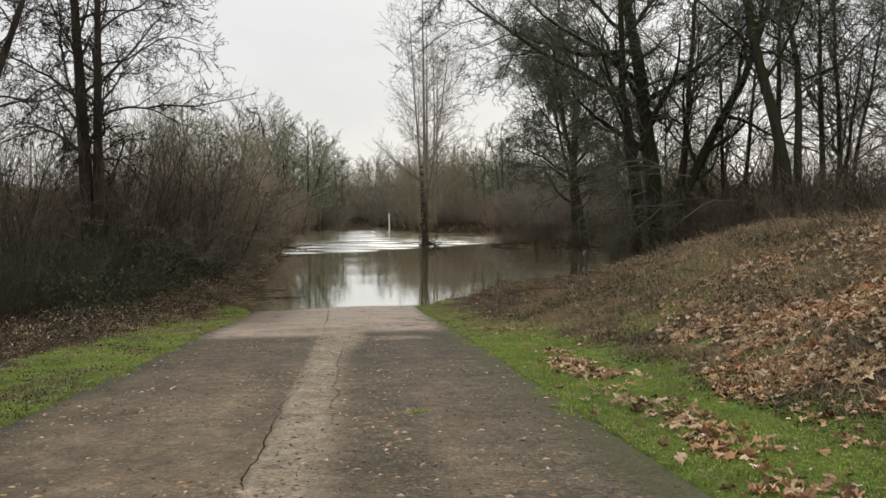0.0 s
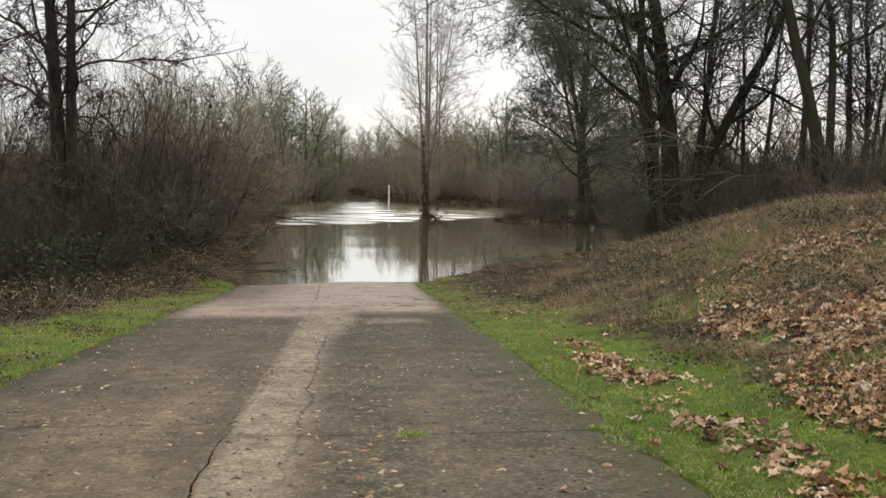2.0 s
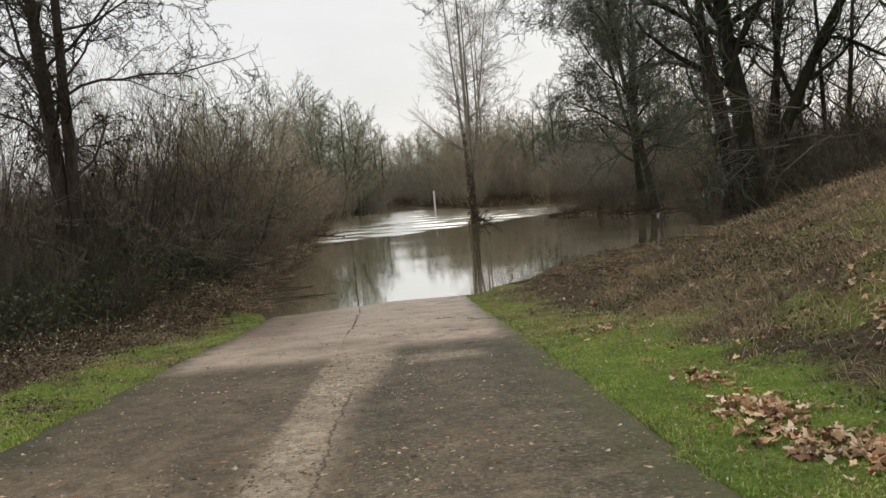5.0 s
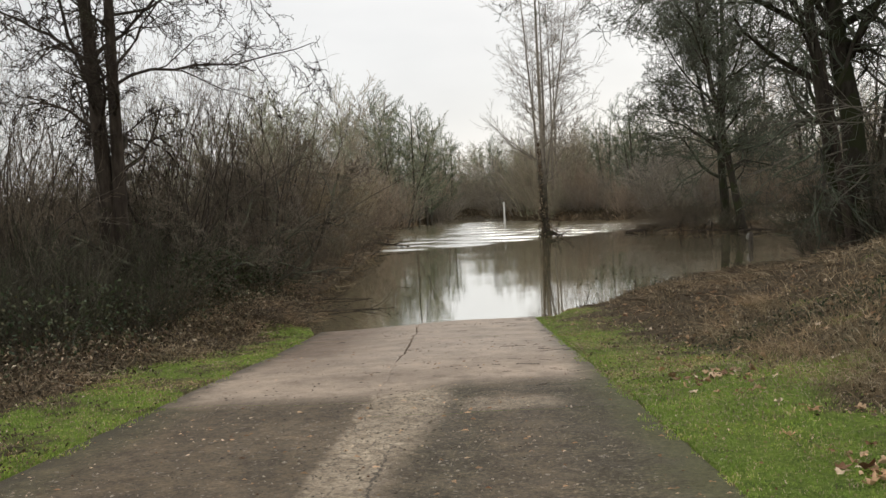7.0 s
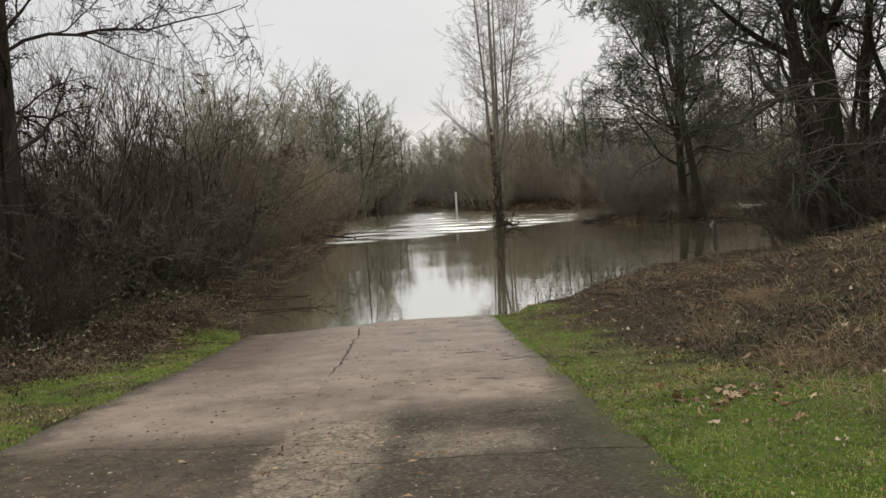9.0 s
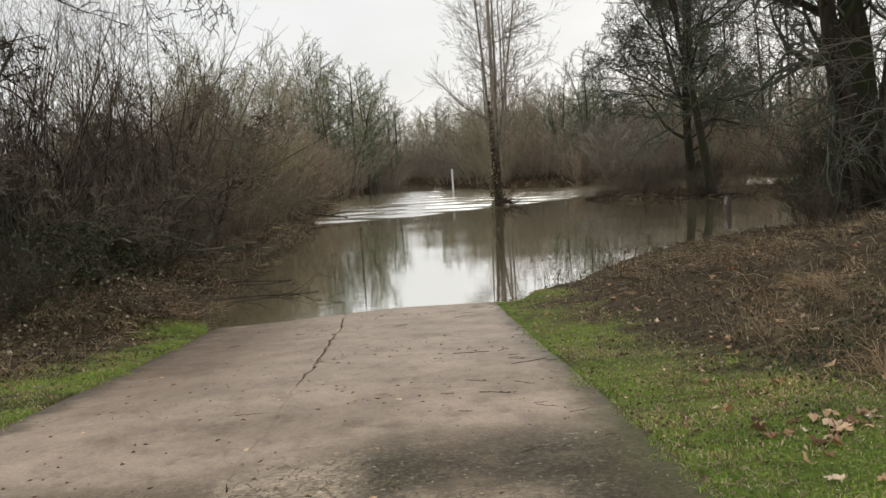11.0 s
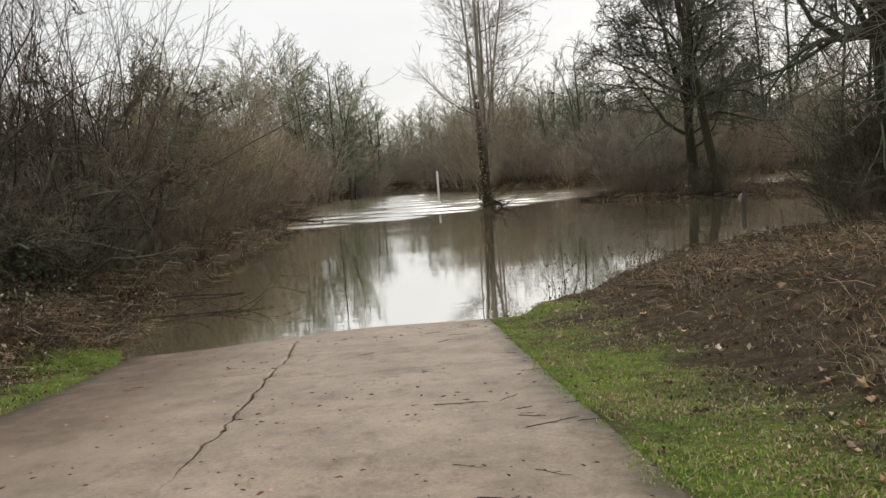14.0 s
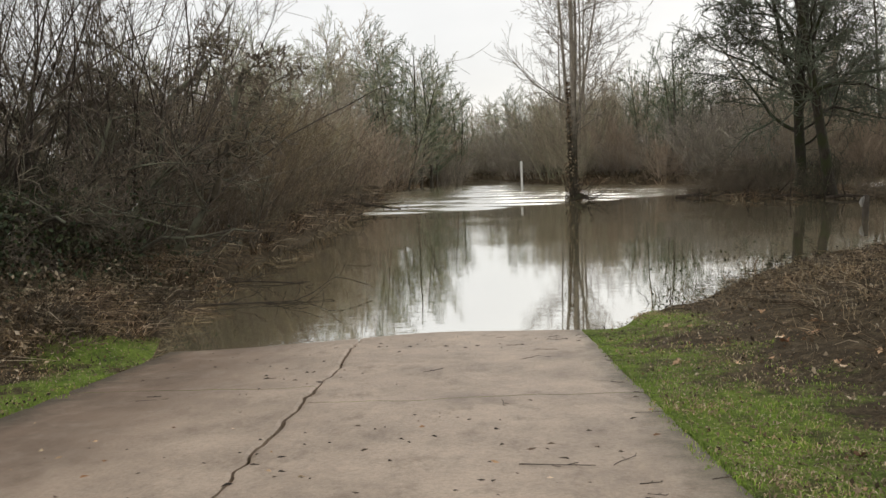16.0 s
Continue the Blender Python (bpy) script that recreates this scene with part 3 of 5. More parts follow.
# ---- the road: slabs on the slope ----
road = tagged(new("road"), "worn concrete road running down into floodwater", "road", kind="structure")


def joint_x(y):
    y = np.asarray(y, float)
    base = np.interp(y, [-6, 5.7, 8.3, 11.5, 16.8, 20.7, 22.1, 25.7, 28.2, 40], [-0.75, -0.77, -0.79, -0.71, -0.68, -0.77, -0.77, -0.83, -0.95, -1.05])
    return base + 0.03 * (value_noise(y, y * 0, 1.2, 41) - 0.5) * 2 + 0.03 * (value_noise(y, y * 0, 6.0, 42) - 0.5) * 2 + 0.018 * (value_noise(y, y * 0, 13.0, 49) - 0.5)


def slab(y0, y1, side):
    """One slab: top with worn edges, and sides that go down into the ground."""
    k = max(2, int((y1 - y0) / 0.08))
    v = np.linspace(y0 + 0.004, y1 - 0.004, k)
    gap = 0.001 + (0.003 + 0.007 * value_noise(v, v * 0, 1.7, 43) + 0.009 * value_noise(v, v * 0, 7.0, 48)) * ss(v, 20.6, 21.6) + 0.009 * value_noise(v, v * 0, 0.8, 47) * (1 - ss(v, 7, 9.5))
    j = joint_x(v)
    wear = 0.03 * (value_noise(v, v * 0 + 3, 0.9, 44) - 0.5) + 0.02 * (value_noise(v, v * 0 + 9, 4.0, 45) - 0.5)
    a, b = (np.full(k, ROAD_L) + wear, j - gap) if side == "left" else (j + gap, road_r(v) + wear)
    rows = []
    for u, drop in ((0, 0.14), (0, 0.012), (0.012, 0), *((i / 26, 0) for i in range(1, 26)), (0.988, 0), (1, 0.012), (1, 0.14)):
        x = a + (b - a) * u
        bend = lambda end: 0.3 * (value_noise(x, x * 0 + end, 0.8, 36) - 0.5) + 0.09 * (value_noise(x, x * 0 + end, 4.5, 37) - 0.5)
        near0, near1 = 1 - ss(v, y0, y0 + 0.6), ss(v, y1 - 0.6, y1)
        v2 = v + near0 * (bend(y0) + 0.004 * value_noise(x, x * 0 + y0, 2.0, 38)) + near1 * (bend(y1) - 0.004 * value_noise(x, x * 0 + y1, 2.0, 39))
        sag = 0.012 * (value_noise(x, v, 0.7, 46) - 0.5)
        rows.append(np.stack([x, v2, -FALL * v2 - drop + sag - dip(x, v2)], 1))
    p = np.stack(rows, 1)
    c = p.shape[1]
    i = (np.arange(k - 1)[:, None] * c + np.arange(c - 1)[None, :]).ravel()
    return mesh_of("slab", p.reshape(-1, 3), np.stack([i, i + 1, i + c + 1, i + c], 1), CONCRETE)


for side, cuts in (("left", (-8, 0.5, 8.6, 17.1, 25.0, 33, 42)), ("right", (-8, 0.2, 8.33, 16.2, 24.3, 33, 42))):
    for y0, y1 in zip(cuts, cuts[1:]):
        part("slab", slab(y0, y1, side), CONCRETE, road)

# ---- trees ----


def tubes(strands, sides):
    """Verts and quads of tapered tubes along strands (points, radii)."""
    vs, fs, base = [], [], 0
    groups = {}
    for pts, rad in strands:
        groups.setdefault(len(pts), []).append((pts, rad))
    for n, items in groups.items():
        p = np.array([i[0] for i in items])
        r = np.array([i[1] for i in items])
        t = np.gradient(p, axis=1)
        t /= np.linalg.norm(t, axis=2, keepdims=True) + 1e-9
        ref = np.where(np.abs(t[..., 2:3]) > 0.8, np.array([1.0, 0, 0]), np.array([0, 0, 1.0]))
        u = np.cross(t, ref)
        u /= np.linalg.norm(u, axis=2, keepdims=True) + 1e-9
        w = np.cross(t, u)
        a = np.arange(sides) * 2 * math.pi / sides
        ring = p[:, :, None, :] + r[:, :, None, None] * (np.cos(a)[None, None, :, None] * u[:, :, None, :] + np.sin(a)[None, None, :, None] * w[:, :, None, :])
        b = len(items)
        vs.append(ring.reshape(-1, 3))
        bi, si, ki = np.meshgrid(np.arange(b), np.arange(n - 1), np.arange(sides), indexing="ij")
        o = base + (bi * n + si) * sides
        k2 = (ki + 1) % sides
        fs.append(np.stack([o + ki, o + k2, o + sides + k2, o + sides + ki], -1).reshape(-1, 4))
        base += b * n * sides
    return np.concatenate(vs), np.concatenate(fs)


def limb(out, rng, p, d, length, r, level, spec):
    """Grows one limb with its side limbs into out[level]."""
    n = spec["segs"][level]
    wob, lift = spec["wob"][level], spec["lift"][level]
    pts, dirs = [p], [d]
    x, y, z = p
    a, b, c = d
    s = length / n
    for _ in range(n):
        a, b, c = a + rng.gauss(0, wob), b + rng.gauss(0, wob), c + rng.gauss(0, wob) + lift
        k = 1 / math.sqrt(a * a + b * b + c * c)
        a, b, c = a * k, b * k, c * k
        x, y, z = x + a * s, y + b * s, z + c * s
        pts.append((x, y, z))
        dirs.append((a, b, c))
    end = spec["end"][level]
    rad = [max(spec["thin"], r * (1 - (1 - end) * i / n)) for i in range(n + 1)]
    out[level].append((pts, rad))
    if level + 1 >= len(spec["segs"]):
        return
    kids = spec["kids"][level]
    count = int(kids * rng.uniform(0.8, 1.2) + 0.5)
    lo = spec["low"][level]
    for i in range(count):
        f = lo + (1 - lo) * (i + rng.random()) / count
        q = f * n
        j = min(n - 1, int(q))
        g = q - j
        start = tuple(u + (v - u) * g for u, v in zip(pts[j], pts[j + 1]))
        dx = Vector(dirs[j])
        side = Vector((rng.gauss(0, 1), rng.gauss(0, 1), rng.gauss(0, 1))).cross(dx).normalized()
        angle_ = radians(rng.uniform(*spec["fork"][level]))
        dd = dx * math.cos(angle_) + side * math.sin(angle_)
        ratio = spec["ratio"][level] * rng.uniform(0.6, 1.25) * (1 - spec["shrink"][level] * f)
        limb(out, rng, start, tuple(dd), length * ratio, (rad[j] * 0.62 if level else rad[j] * spec["kid"]), level + 1, spec)


def tree_parts(root, seed, spec, stems, mats):
    """stems: (offset, direction, length, radius). Builds each trunk, each main limb where the spec asks for it, and the crown."""
    rng = random.Random(seed)
    out = [[] for _ in spec["segs"]]
    for p, d, length, r in stems:
        limb(out, rng, p, tuple(Vector(d).normalized()), length, r, 0, spec)
    out[0] = [(pts, [rad[0] * 1.35, *rad[1:]]) for pts, rad in out[0]]
    split = spec["split"]
    if len(stems) < 8:
        for strand in out[0]:
            vs, fs = tubes([strand], spec["sides"][0])
            part("trunk", mesh_of("trunk", vs, fs, mats[0], True), None, root)
    else:
        vs, fs = tubes(out[0], spec["sides"][0])
        tagged(part("stem_clump", mesh_of("stem_clump", vs, fs, mats[0], True), None, root), kind="stuff")
    if split > 1:
        for strand in out[1]:
            vs, fs = tubes([strand], spec["sides"][1])
            part("limb", mesh_of("limb", vs, fs, mats[0], True), None, root)
    vs, fs = tubes([s for g in out[split:] for s in g], 3)
    part("crown", mesh_of("crown", vs, fs, mats[1], True), None, root)


def stem_set(rng, count, spread, length, r, lean):
    out = []
    for i in range(count):
        a = 2 * math.pi * (i + rng.random() * 0.7) / count
        k = rng.uniform(0.1, 1.0) * rng.uniform(0.6, 1.0)
        a += rng.gauss(0, 0.25)
        out.append(((spread * k * math.cos(a), spread * k * math.sin(a), -0.25), (lean * k * math.cos(a), lean * k * math.sin(a), 1), length * rng.uniform(0.75, 1.05), r * rng.uniform(0.6, 1.0)))
    return out


MAPLE = dict(segs=(10, 8, 6, 4, 2), wob=(0.08, 0.16, 0.2, 0.26, 0.4), lift=(0.02, 0.035, 0.0, 0.01, 0.06), end=(0.3, 0.2, 0.25, 0.3, 0.5), kids=(15, 9, 6, 4), low=(0.24, 0.15, 0.1, 0.1),
             fork=((35, 75), (30, 65), (30, 70), (25, 60)), ratio=(0.36, 0.48, 0.52, 0.75), shrink=(0.12, 0.35, 0.4, 0.3), sides=(9, 5), split=2, thin=0.0085, kid=0.46)
ALDER = dict(MAPLE, split=1, segs=(9, 6, 5, 2), wob=(0.05, 0.15, 0.2, 0.25), lift=(0.02, 0.04, 0.03, 0.04), kids=(18, 8, 6), low=(0.34, 0.15, 0.1), end=(0.25, 0.25, 0.3, 0.5), ratio=(0.3, 0.5, 0.5), shrink=(0.2, 0.4, 0.3), fork=((30, 65), (30, 65), (30, 60)), thin=0.009)
SPREAD = dict(MAPLE, thin=0.008, kid=0.32, segs=(12, 10, 7, 4, 2), wob=(0.007, 0.17, 0.22, 0.28, 0.4), lift=(0.01, 0.0, -0.04, -0.05, -0.04), kids=(18, 11, 8, 6), low=(0.3, 0.15, 0.1, 0.1), fork=((42, 75), (30, 65), (30, 70), (35, 75)), ratio=(0.46, 0.42, 0.4, 0.34), shrink=(0.35, 0.3, 0.3, 0.3))
COTTONWOOD = dict(ALDER, segs=(12, 7, 5, 2), wob=(0.018, 0.07, 0.12, 0.16), lift=(0.02, 0.05, 0.04, 0.04), kids=(20, 10, 4), low=(0.2, 0.12, 0.15), fork=((44, 76), (25, 55), (25, 50)), ratio=(0.25, 0.42, 0.45), shrink=(0.45, 0.3, 0.3), end=(0.15, 0.25, 0.4, 0.6), thin=0.007, kid=0.3)
WILLOW = dict(ALDER, segs=(9, 5, 3), wob=(0.11, 0.13, 0.16), lift=(0.02, 0.03, 0.03), kids=(8, 4), low=(0.16, 0.12), fork=((16, 58), (16, 52)), ratio=(0.42, 0.42), shrink=(0.35, 0.3), end=(0.2, 0.3, 0.5), sides=(4, 3), split=1, thin=0.004)
THICKET = dict(WILLOW, segs=(5, 3, 1), wob=(0.12, 0.16, 0.2), kids=(8, 6), low=(0.08, 0.08), fork=((18, 60), (18, 60)), ratio=(0.4, 0.36), thin=0.004)
FAR = dict(ALDER, segs=(7, 4, 2), wob=(0.08, 0.12, 0.18), lift=(0.02, 0.05, 0.05), kids=(26, 16), low=(0.12, 0.06), fork=((28, 66), (24, 60)), ratio=(0.38, 0.3), shrink=(0.45, 0.3), end=(0.15, 0.3, 0.5), sides=(4, 3), split=1, thin=0.0135)
FAR_MOSS = dict(FAR, kids=(24, 17), wob=(0.07, 0.14, 0.22), lift=(0.02, 0.03, 0.02), fork=((30, 68), (25, 60)), ratio=(0.36, 0.28), thin=0.014)
FAR_BUSH = dict(FAR, segs=(5, 1), kids=(18,), low=(0.1,), fork=((14, 50),), ratio=(0.36,), wob=(0.12, 0.18), lift=(0.03, 0.05), end=(0.3, 0.5), shrink=(0.4,), thin=0.011)

rnd = random.Random(5)


def plant(name, seed, spec, stems, mats, label, category, group=""):
    root = new(name)
    tree_parts(root, seed, spec, stems, mats)
    return tagged(root, label, category, group)


def spot(x, y, turn=0, size=1.0, sink=0.05, tall=None):
    z = float(land(x, y)) - sink
    return Matrix.Translation((x, y, z)) @ Matrix.Rotation(radians(turn), 4, "Z") @ Matrix.Diagonal((size, size, tall or size, 1))


def set_at(ob, m):
    ob.matrix_basis = m
    return ob


def again(ob, m):
    c = copy_thing(ob, m)
    c.matrix_basis = m
    return c


# the large mossy trees by the water
maple_a = set_at(plant("maple_tree", 11, dict(MAPLE, kids=(15, 9, 6, 3)), [((0, 0, -0.3), (0.02, 0, 1), 17, 0.42), ((0.5, 0.3, -0.3), (0.16, 0.1, 1), 15.5, 0.27), ((-0.5, 0.1, -0.3), (-0.12, -0.1, 1), 14, 0.24), ((0.05, 0, 6.6), (-1.0, -0.12, 0.42), 10.5, 0.11)], (BARK_MAPLE, TWIG_MAPLE), "large bare moss-covered maple with several trunks on the bank", "tree", "trees by the water"), spot(13.1, 35.0))
maple_b = set_at(plant("maple_tree", 12, dict(MAPLE, kids=(16, 9, 6, 4), low=(0.36, 0.15, 0.1, 0.1), shrink=(0.1, 0.3, 0.4, 0.3), kid=0.4), [((0, 0, -0.3), (0.04, 0.0, 1), 17.5, 0.24), ((0.5, -0.2, -0.3), (-0.12, 0.15, 1), 15, 0.17)], (BARK_MAPLE, TWIG_MAPLE), "large bare mossy maple on the bank's crest", "tree", "trees by the water"), spot(15.6, 28.4))
SPIT = dict(MAPLE, wob=(0.06, 0.17, 0.22, 0.3, 0.4), kids=(15, 11, 8, 4), low=(0.2, 0.2, 0.12, 0.1), ratio=(0.45, 0.46, 0.48, 0.7), shrink=(0.2, 0.2, 0.3, 0.3), fork=((38, 78), (30, 70), (30, 70), (25, 65)), lift=(0.02, 0.005, -0.02, -0.01, 0.04), thin=0.0115)
spit_tree = set_at(plant("maple_tree", 14, SPIT, [((0, 0, -0.3), (-0.02, 0.0, 1), 15.5, 0.27), ((0.35, 0.3, -0.3), (0.05, 0.02, 1), 13.5, 0.15), ((-0.1, 0, 4.5), (-0.4, -0.08, 1), 10.0, 0.13)], (BARK_MAPLE, TWIG_MAPLE), "bare mossy tree with dense twigs on the flooded spit", "tree", "trees by the water"), spot(15.45, 57.8))
set_at(plant("maple_tree", 17, SPIT, [((0, 0, -0.3), (-0.07, -0.02, 1), 14.0, 0.23)], (BARK_MAPLE, TWIG_MAPLE), "leaning bare mossy tree on the flooded spit", "tree", "trees by the water"), spot(15.0, 52.9))

alder_a = set_at(plant("alder_tree", 21, ALDER, [((0, 0, -0.3), (0.03, 0, 1), 14, 0.17)], (BARK_DARK, TWIG_ALDER), "slender bare alder in the riverside wood", "tree", "riverside wood"), spot(17.2, 33.0))
alder_b = set_at(plant("alder_tree", 22, ALDER, [((0, 0, -0.3), (-0.06, 0, 1), 13, 0.14), ((0.3, 0.2, -0.3), (0.12, 0.1, 1), 12, 0.12)], (BARK_DARK, TWIG_ALDER), "slender bare twin-stemmed alder in the riverside wood", "tree", "riverside wood"), spot(14.0, 38.0))
k = 0
for _ in range(400):
    x, y = rnd.uniform(14, 44), rnd.uniform(16, 62)
    if y > 42 and x < 22 or land(x, y) < WATER_Z - 0.3 or k >= 23:
        continue
    again(rnd.choice((alder_a, alder_a, alder_b)), spot(x, y, rnd.uniform(0, 360), rnd.uniform(0.75, 1.15)))
    k += 1

# the dark tree in the thicket beside the road
left_tree = set_at(plant("alder_tree", 33, SPREAD, [((0, 0, -0.3), (0.012, 0, 1), 13.0, 0.27), ((0.22, 0.05, -0.3), (0.05, -0.02, 1), 12.0, 0.22)], (BARK_DARK, BARK_DARK), "bare dark-barked tree with drooping twigs above the thicket", "tree"), spot(-8.85, 29.0))
set_at(plant("alder_tree", 35, dict(SPREAD, kids=(12, 8, 7, 4)), [((0, 0, -0.3), (-0.08, 0.05, 1), 12.0, 0.25), ((0.05, 0, 1.0), (0.42, 0.02, 1), 9.5, 0.15)], (BARK_DARK, BARK_DARK), "bare dark-barked tree leaning out over the thicket", "tree"), spot(-10.4, 20.5))

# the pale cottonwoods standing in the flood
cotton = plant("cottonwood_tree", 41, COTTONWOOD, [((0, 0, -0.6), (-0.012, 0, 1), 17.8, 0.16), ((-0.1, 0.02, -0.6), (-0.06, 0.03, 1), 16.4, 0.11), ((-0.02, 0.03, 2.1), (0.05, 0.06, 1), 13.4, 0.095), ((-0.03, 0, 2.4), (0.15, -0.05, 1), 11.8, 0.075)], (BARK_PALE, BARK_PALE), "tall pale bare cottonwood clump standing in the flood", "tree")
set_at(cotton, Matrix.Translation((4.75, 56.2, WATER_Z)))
slim = set_at(plant("cottonwood_tree", 43, dict(COTTONWOOD, thin=0.009), [((0, 0, -0.3), (0.01, 0, 1), 17.0, 0.12)], (BARK_PALE, BARK_PALE), "slim pale bare cottonwood on the far bank", "tree"), spot(7.0, 76.0))
again(slim, spot(7.7, 77.0, 140, 0.92))
again(slim, spot(6.2, 79.0, 250, 0.8))
vs, fs = tubes([([(0.0, -0.02, -0.8), (0.0, 0, 0.1), (0.0, 0, 0.7), (0.01, 0, 1.6)], [0.36, 0.26, 0.19, 0.1])], 12)
part("trunk_base", mesh_of("trunk_base", vs, fs, BARK_MOSSY, True), None, cotton, "dark ivy-stained lower trunk")
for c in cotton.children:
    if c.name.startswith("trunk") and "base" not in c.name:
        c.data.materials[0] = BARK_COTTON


# thickets
willow_mats = (STEM_WILLOW, TWIG_BROWN)
willow_a = set_at(plant("willow_shrub", 51, WILLOW, stem_set(rnd, 44, 1.0, 7.4, 0.034, 0.6), willow_mats, "tall many-stemmed bare willow shrub at the water's edge", "shrub", "roadside thicket"), spot(-6.4, 34.3))
willow_b = set_at(plant("willow_shrub", 52, THICKET, stem_set(rnd, 38, 1.4, 4.8, 0.026, 0.55), (TWIG_RED, TWIG_RED), "reddish-brown bare willow thicket beside the road", "shrub", "roadside thicket"), spot(-12.0, 27.0))
willow_c = set_at(plant("willow_shrub", 53, THICKET, stem_set(rnd, 34, 1.1, 3.2, 0.02, 0.8), (TWIG_BROWN, TWIG_RED), "low brown bare thicket at the water's edge", "shrub", "roadside thicket"), spot(-6.0, 31.2, 0, 0.7))
for x, y, s, w in ((-6.3, 40, 0.95, willow_b), (-7.4, 47, 0.6, willow_a), (-8.4, 32.3, 1.05, willow_a), (-8.5, 38, 1.0, willow_b), (-9.8, 33, 1.0, willow_b), (-12.2, 33.5, 1.0, willow_b), (-12.5, 31, 1.05, willow_a), (-12.8, 20, 0.9, willow_b), (-12, 17, 0.9, willow_b), (-14, 24, 1.0, willow_b), (-15, 37, 1.15, willow_b),
                   (-5.4, 36.6, 0.8, willow_c), (-5.5, 39.5, 0.8, willow_c), (-5.5, 43, 0.8, willow_c), (-5.5, 48, 0.85, willow_c), (-5.5, 53, 0.9, willow_c), (-5.3, 33, 0.6, willow_c), (-6.6, 27.8, 0.4, willow_c), (-10.2, 18.5, 0.7, willow_c), (-17, 30, 1.1, willow_b), (-16.5, 26, 1.25, willow_b), (-19, 22, 1.3, willow_a), (-20, 28, 1.3, willow_b), (-15.5, 33, 1.2, willow_a), (-13.5, 27.5, 1.15, willow_b), (-10.6, 29.8, 0.95, willow_b),
                   (13.8, 31.0, 0.8, willow_c), (14.5, 26, 0.8, willow_c), (17, 24, 0.8, willow_b), (18, 30, 0.8, willow_b), (19, 19, 0.7, willow_b), (14.8, 35.5, 0.8, willow_b), (16.5, 38, 0.9, willow_b), (12.4, 56.5, 0.45, willow_c), (17.2, 55, 0.6, willow_c), (13.8, 55.2, 0.5, willow_c), (16.2, 52.0, 0.4, willow_c), (11.4, 57.2, 0.5, willow_c), (10.6, 58.0, 0.4, willow_c), (13.0, 56.8, 0.75, willow_c), (10.2, 55.7, 0.4, willow_c), (11.5, 55.2, 0.45, willow_c), (12.7, 54.7, 0.4, willow_c), (9.4, 56.6, 0.35, willow_c), (11.9, 56.4, 0.7, willow_c), (12.2, 35.9, 0.6, willow_c), (11.7, 34.6, 0.4, willow_c), (20, 34, 0.9, willow_b), (15.8, 31.5, 0.75, willow_b)):
    again(w, spot(x, y, rnd.uniform(0, 360), s * rnd.uniform(0.92, 1.08)))

old_willow = set_at(plant("old_willow", 71, dict(MAPLE, segs=(10, 8, 6, 3, 2), wob=(0.16, 0.2, 0.2, 0.22, 0.25), kids=(8, 7, 6, 4), low=(0.25, 0.2, 0.1, 0.1), ratio=(0.45, 0.48, 0.52, 0.75), lift=(0.03, 0.03, 0.02, 0.02, 0.04)), [((0, 0, -0.3), (0.1, -0.15, 1), 5.8, 0.15), ((-0.3, 0.1, -0.3), (-1.0, -0.4, 0.75), 5.2, 0.12), ((0.2, 0.1, -0.3), (0.75, -0.3, 0.8), 4.6, 0.1), ((0, -0.1, -0.2), (-0.3, -0.7, 0.9), 4.2, 0.09)], (BARK_LICHEN, TWIG_BROWN), "old crooked willow with lichened limbs leaning over the water", "tree", "roadside thicket"), spot(-5.7, 32.4))
for x, y, turn, size in ((-7.6, 31.0, 70, 0.85), (-9.6, 36.5, 200, 0.9)):
    again(old_willow, spot(x, y, turn, size))
osier = set_at(plant("osier_shrub", 54, THICKET, stem_set(rnd, 44, 1.0, 3.5, 0.02, 0.5), (TWIG_RED, TWIG_RUST), "rust-brown osier shrub on the flooded bank", "shrub", "roadside thicket"), spot(-5.9, 39.0, 0, 1.0))
for x, y, s in ((-6.0, 42.5, 1.1), (-6.1, 46.5, 1.0), (-6.3, 50.5, 1.1), (-7.4, 41.0, 1.0), (-7.6, 45.5, 1.0), (-6.8, 55.0, 1.1)):
    again(osier, spot(x, y, rnd.uniform(0, 360), s))

# far woods; most of their twig colours carry the distance haze
far_a = set_at(plant("far_tree", 61, FAR, [((0, 0, -0.3), (0.02, 0, 1), 9.8, 0.085), ((0.5, 0.3, -0.3), (0.16, 0.06, 1), 8.4, 0.065), ((-0.5, 0.2, -0.3), (-0.16, 0.06, 1), 8.8, 0.065)], (BARK_FAR, TWIG_GREEN_HAZED), "bare lichen-grey, haze-paled tree on the far bank", "tree", "far woods"), spot(-5.2, 73))
far_b = set_at(plant("far_tree", 62, FAR, [((0, 0, -0.3), (0.0, 0.05, 1), 9, 0.08), ((-0.6, 0.3, -0.3), (-0.22, 0.1, 1), 7.5, 0.065), ((0.6, -0.3, -0.3), (0.27, -0.1, 1), 7, 0.065)], (BARK_FAR, TWIG_FAR_HAZED), "bare brown tree on the far bank", "tree", "far woods"), spot(-9.5, 69))
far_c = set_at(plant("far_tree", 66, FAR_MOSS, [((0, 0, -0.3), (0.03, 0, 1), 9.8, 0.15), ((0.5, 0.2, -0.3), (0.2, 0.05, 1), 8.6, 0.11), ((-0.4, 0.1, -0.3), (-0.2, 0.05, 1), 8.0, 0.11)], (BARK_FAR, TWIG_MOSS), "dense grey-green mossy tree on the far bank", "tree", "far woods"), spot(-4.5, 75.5))
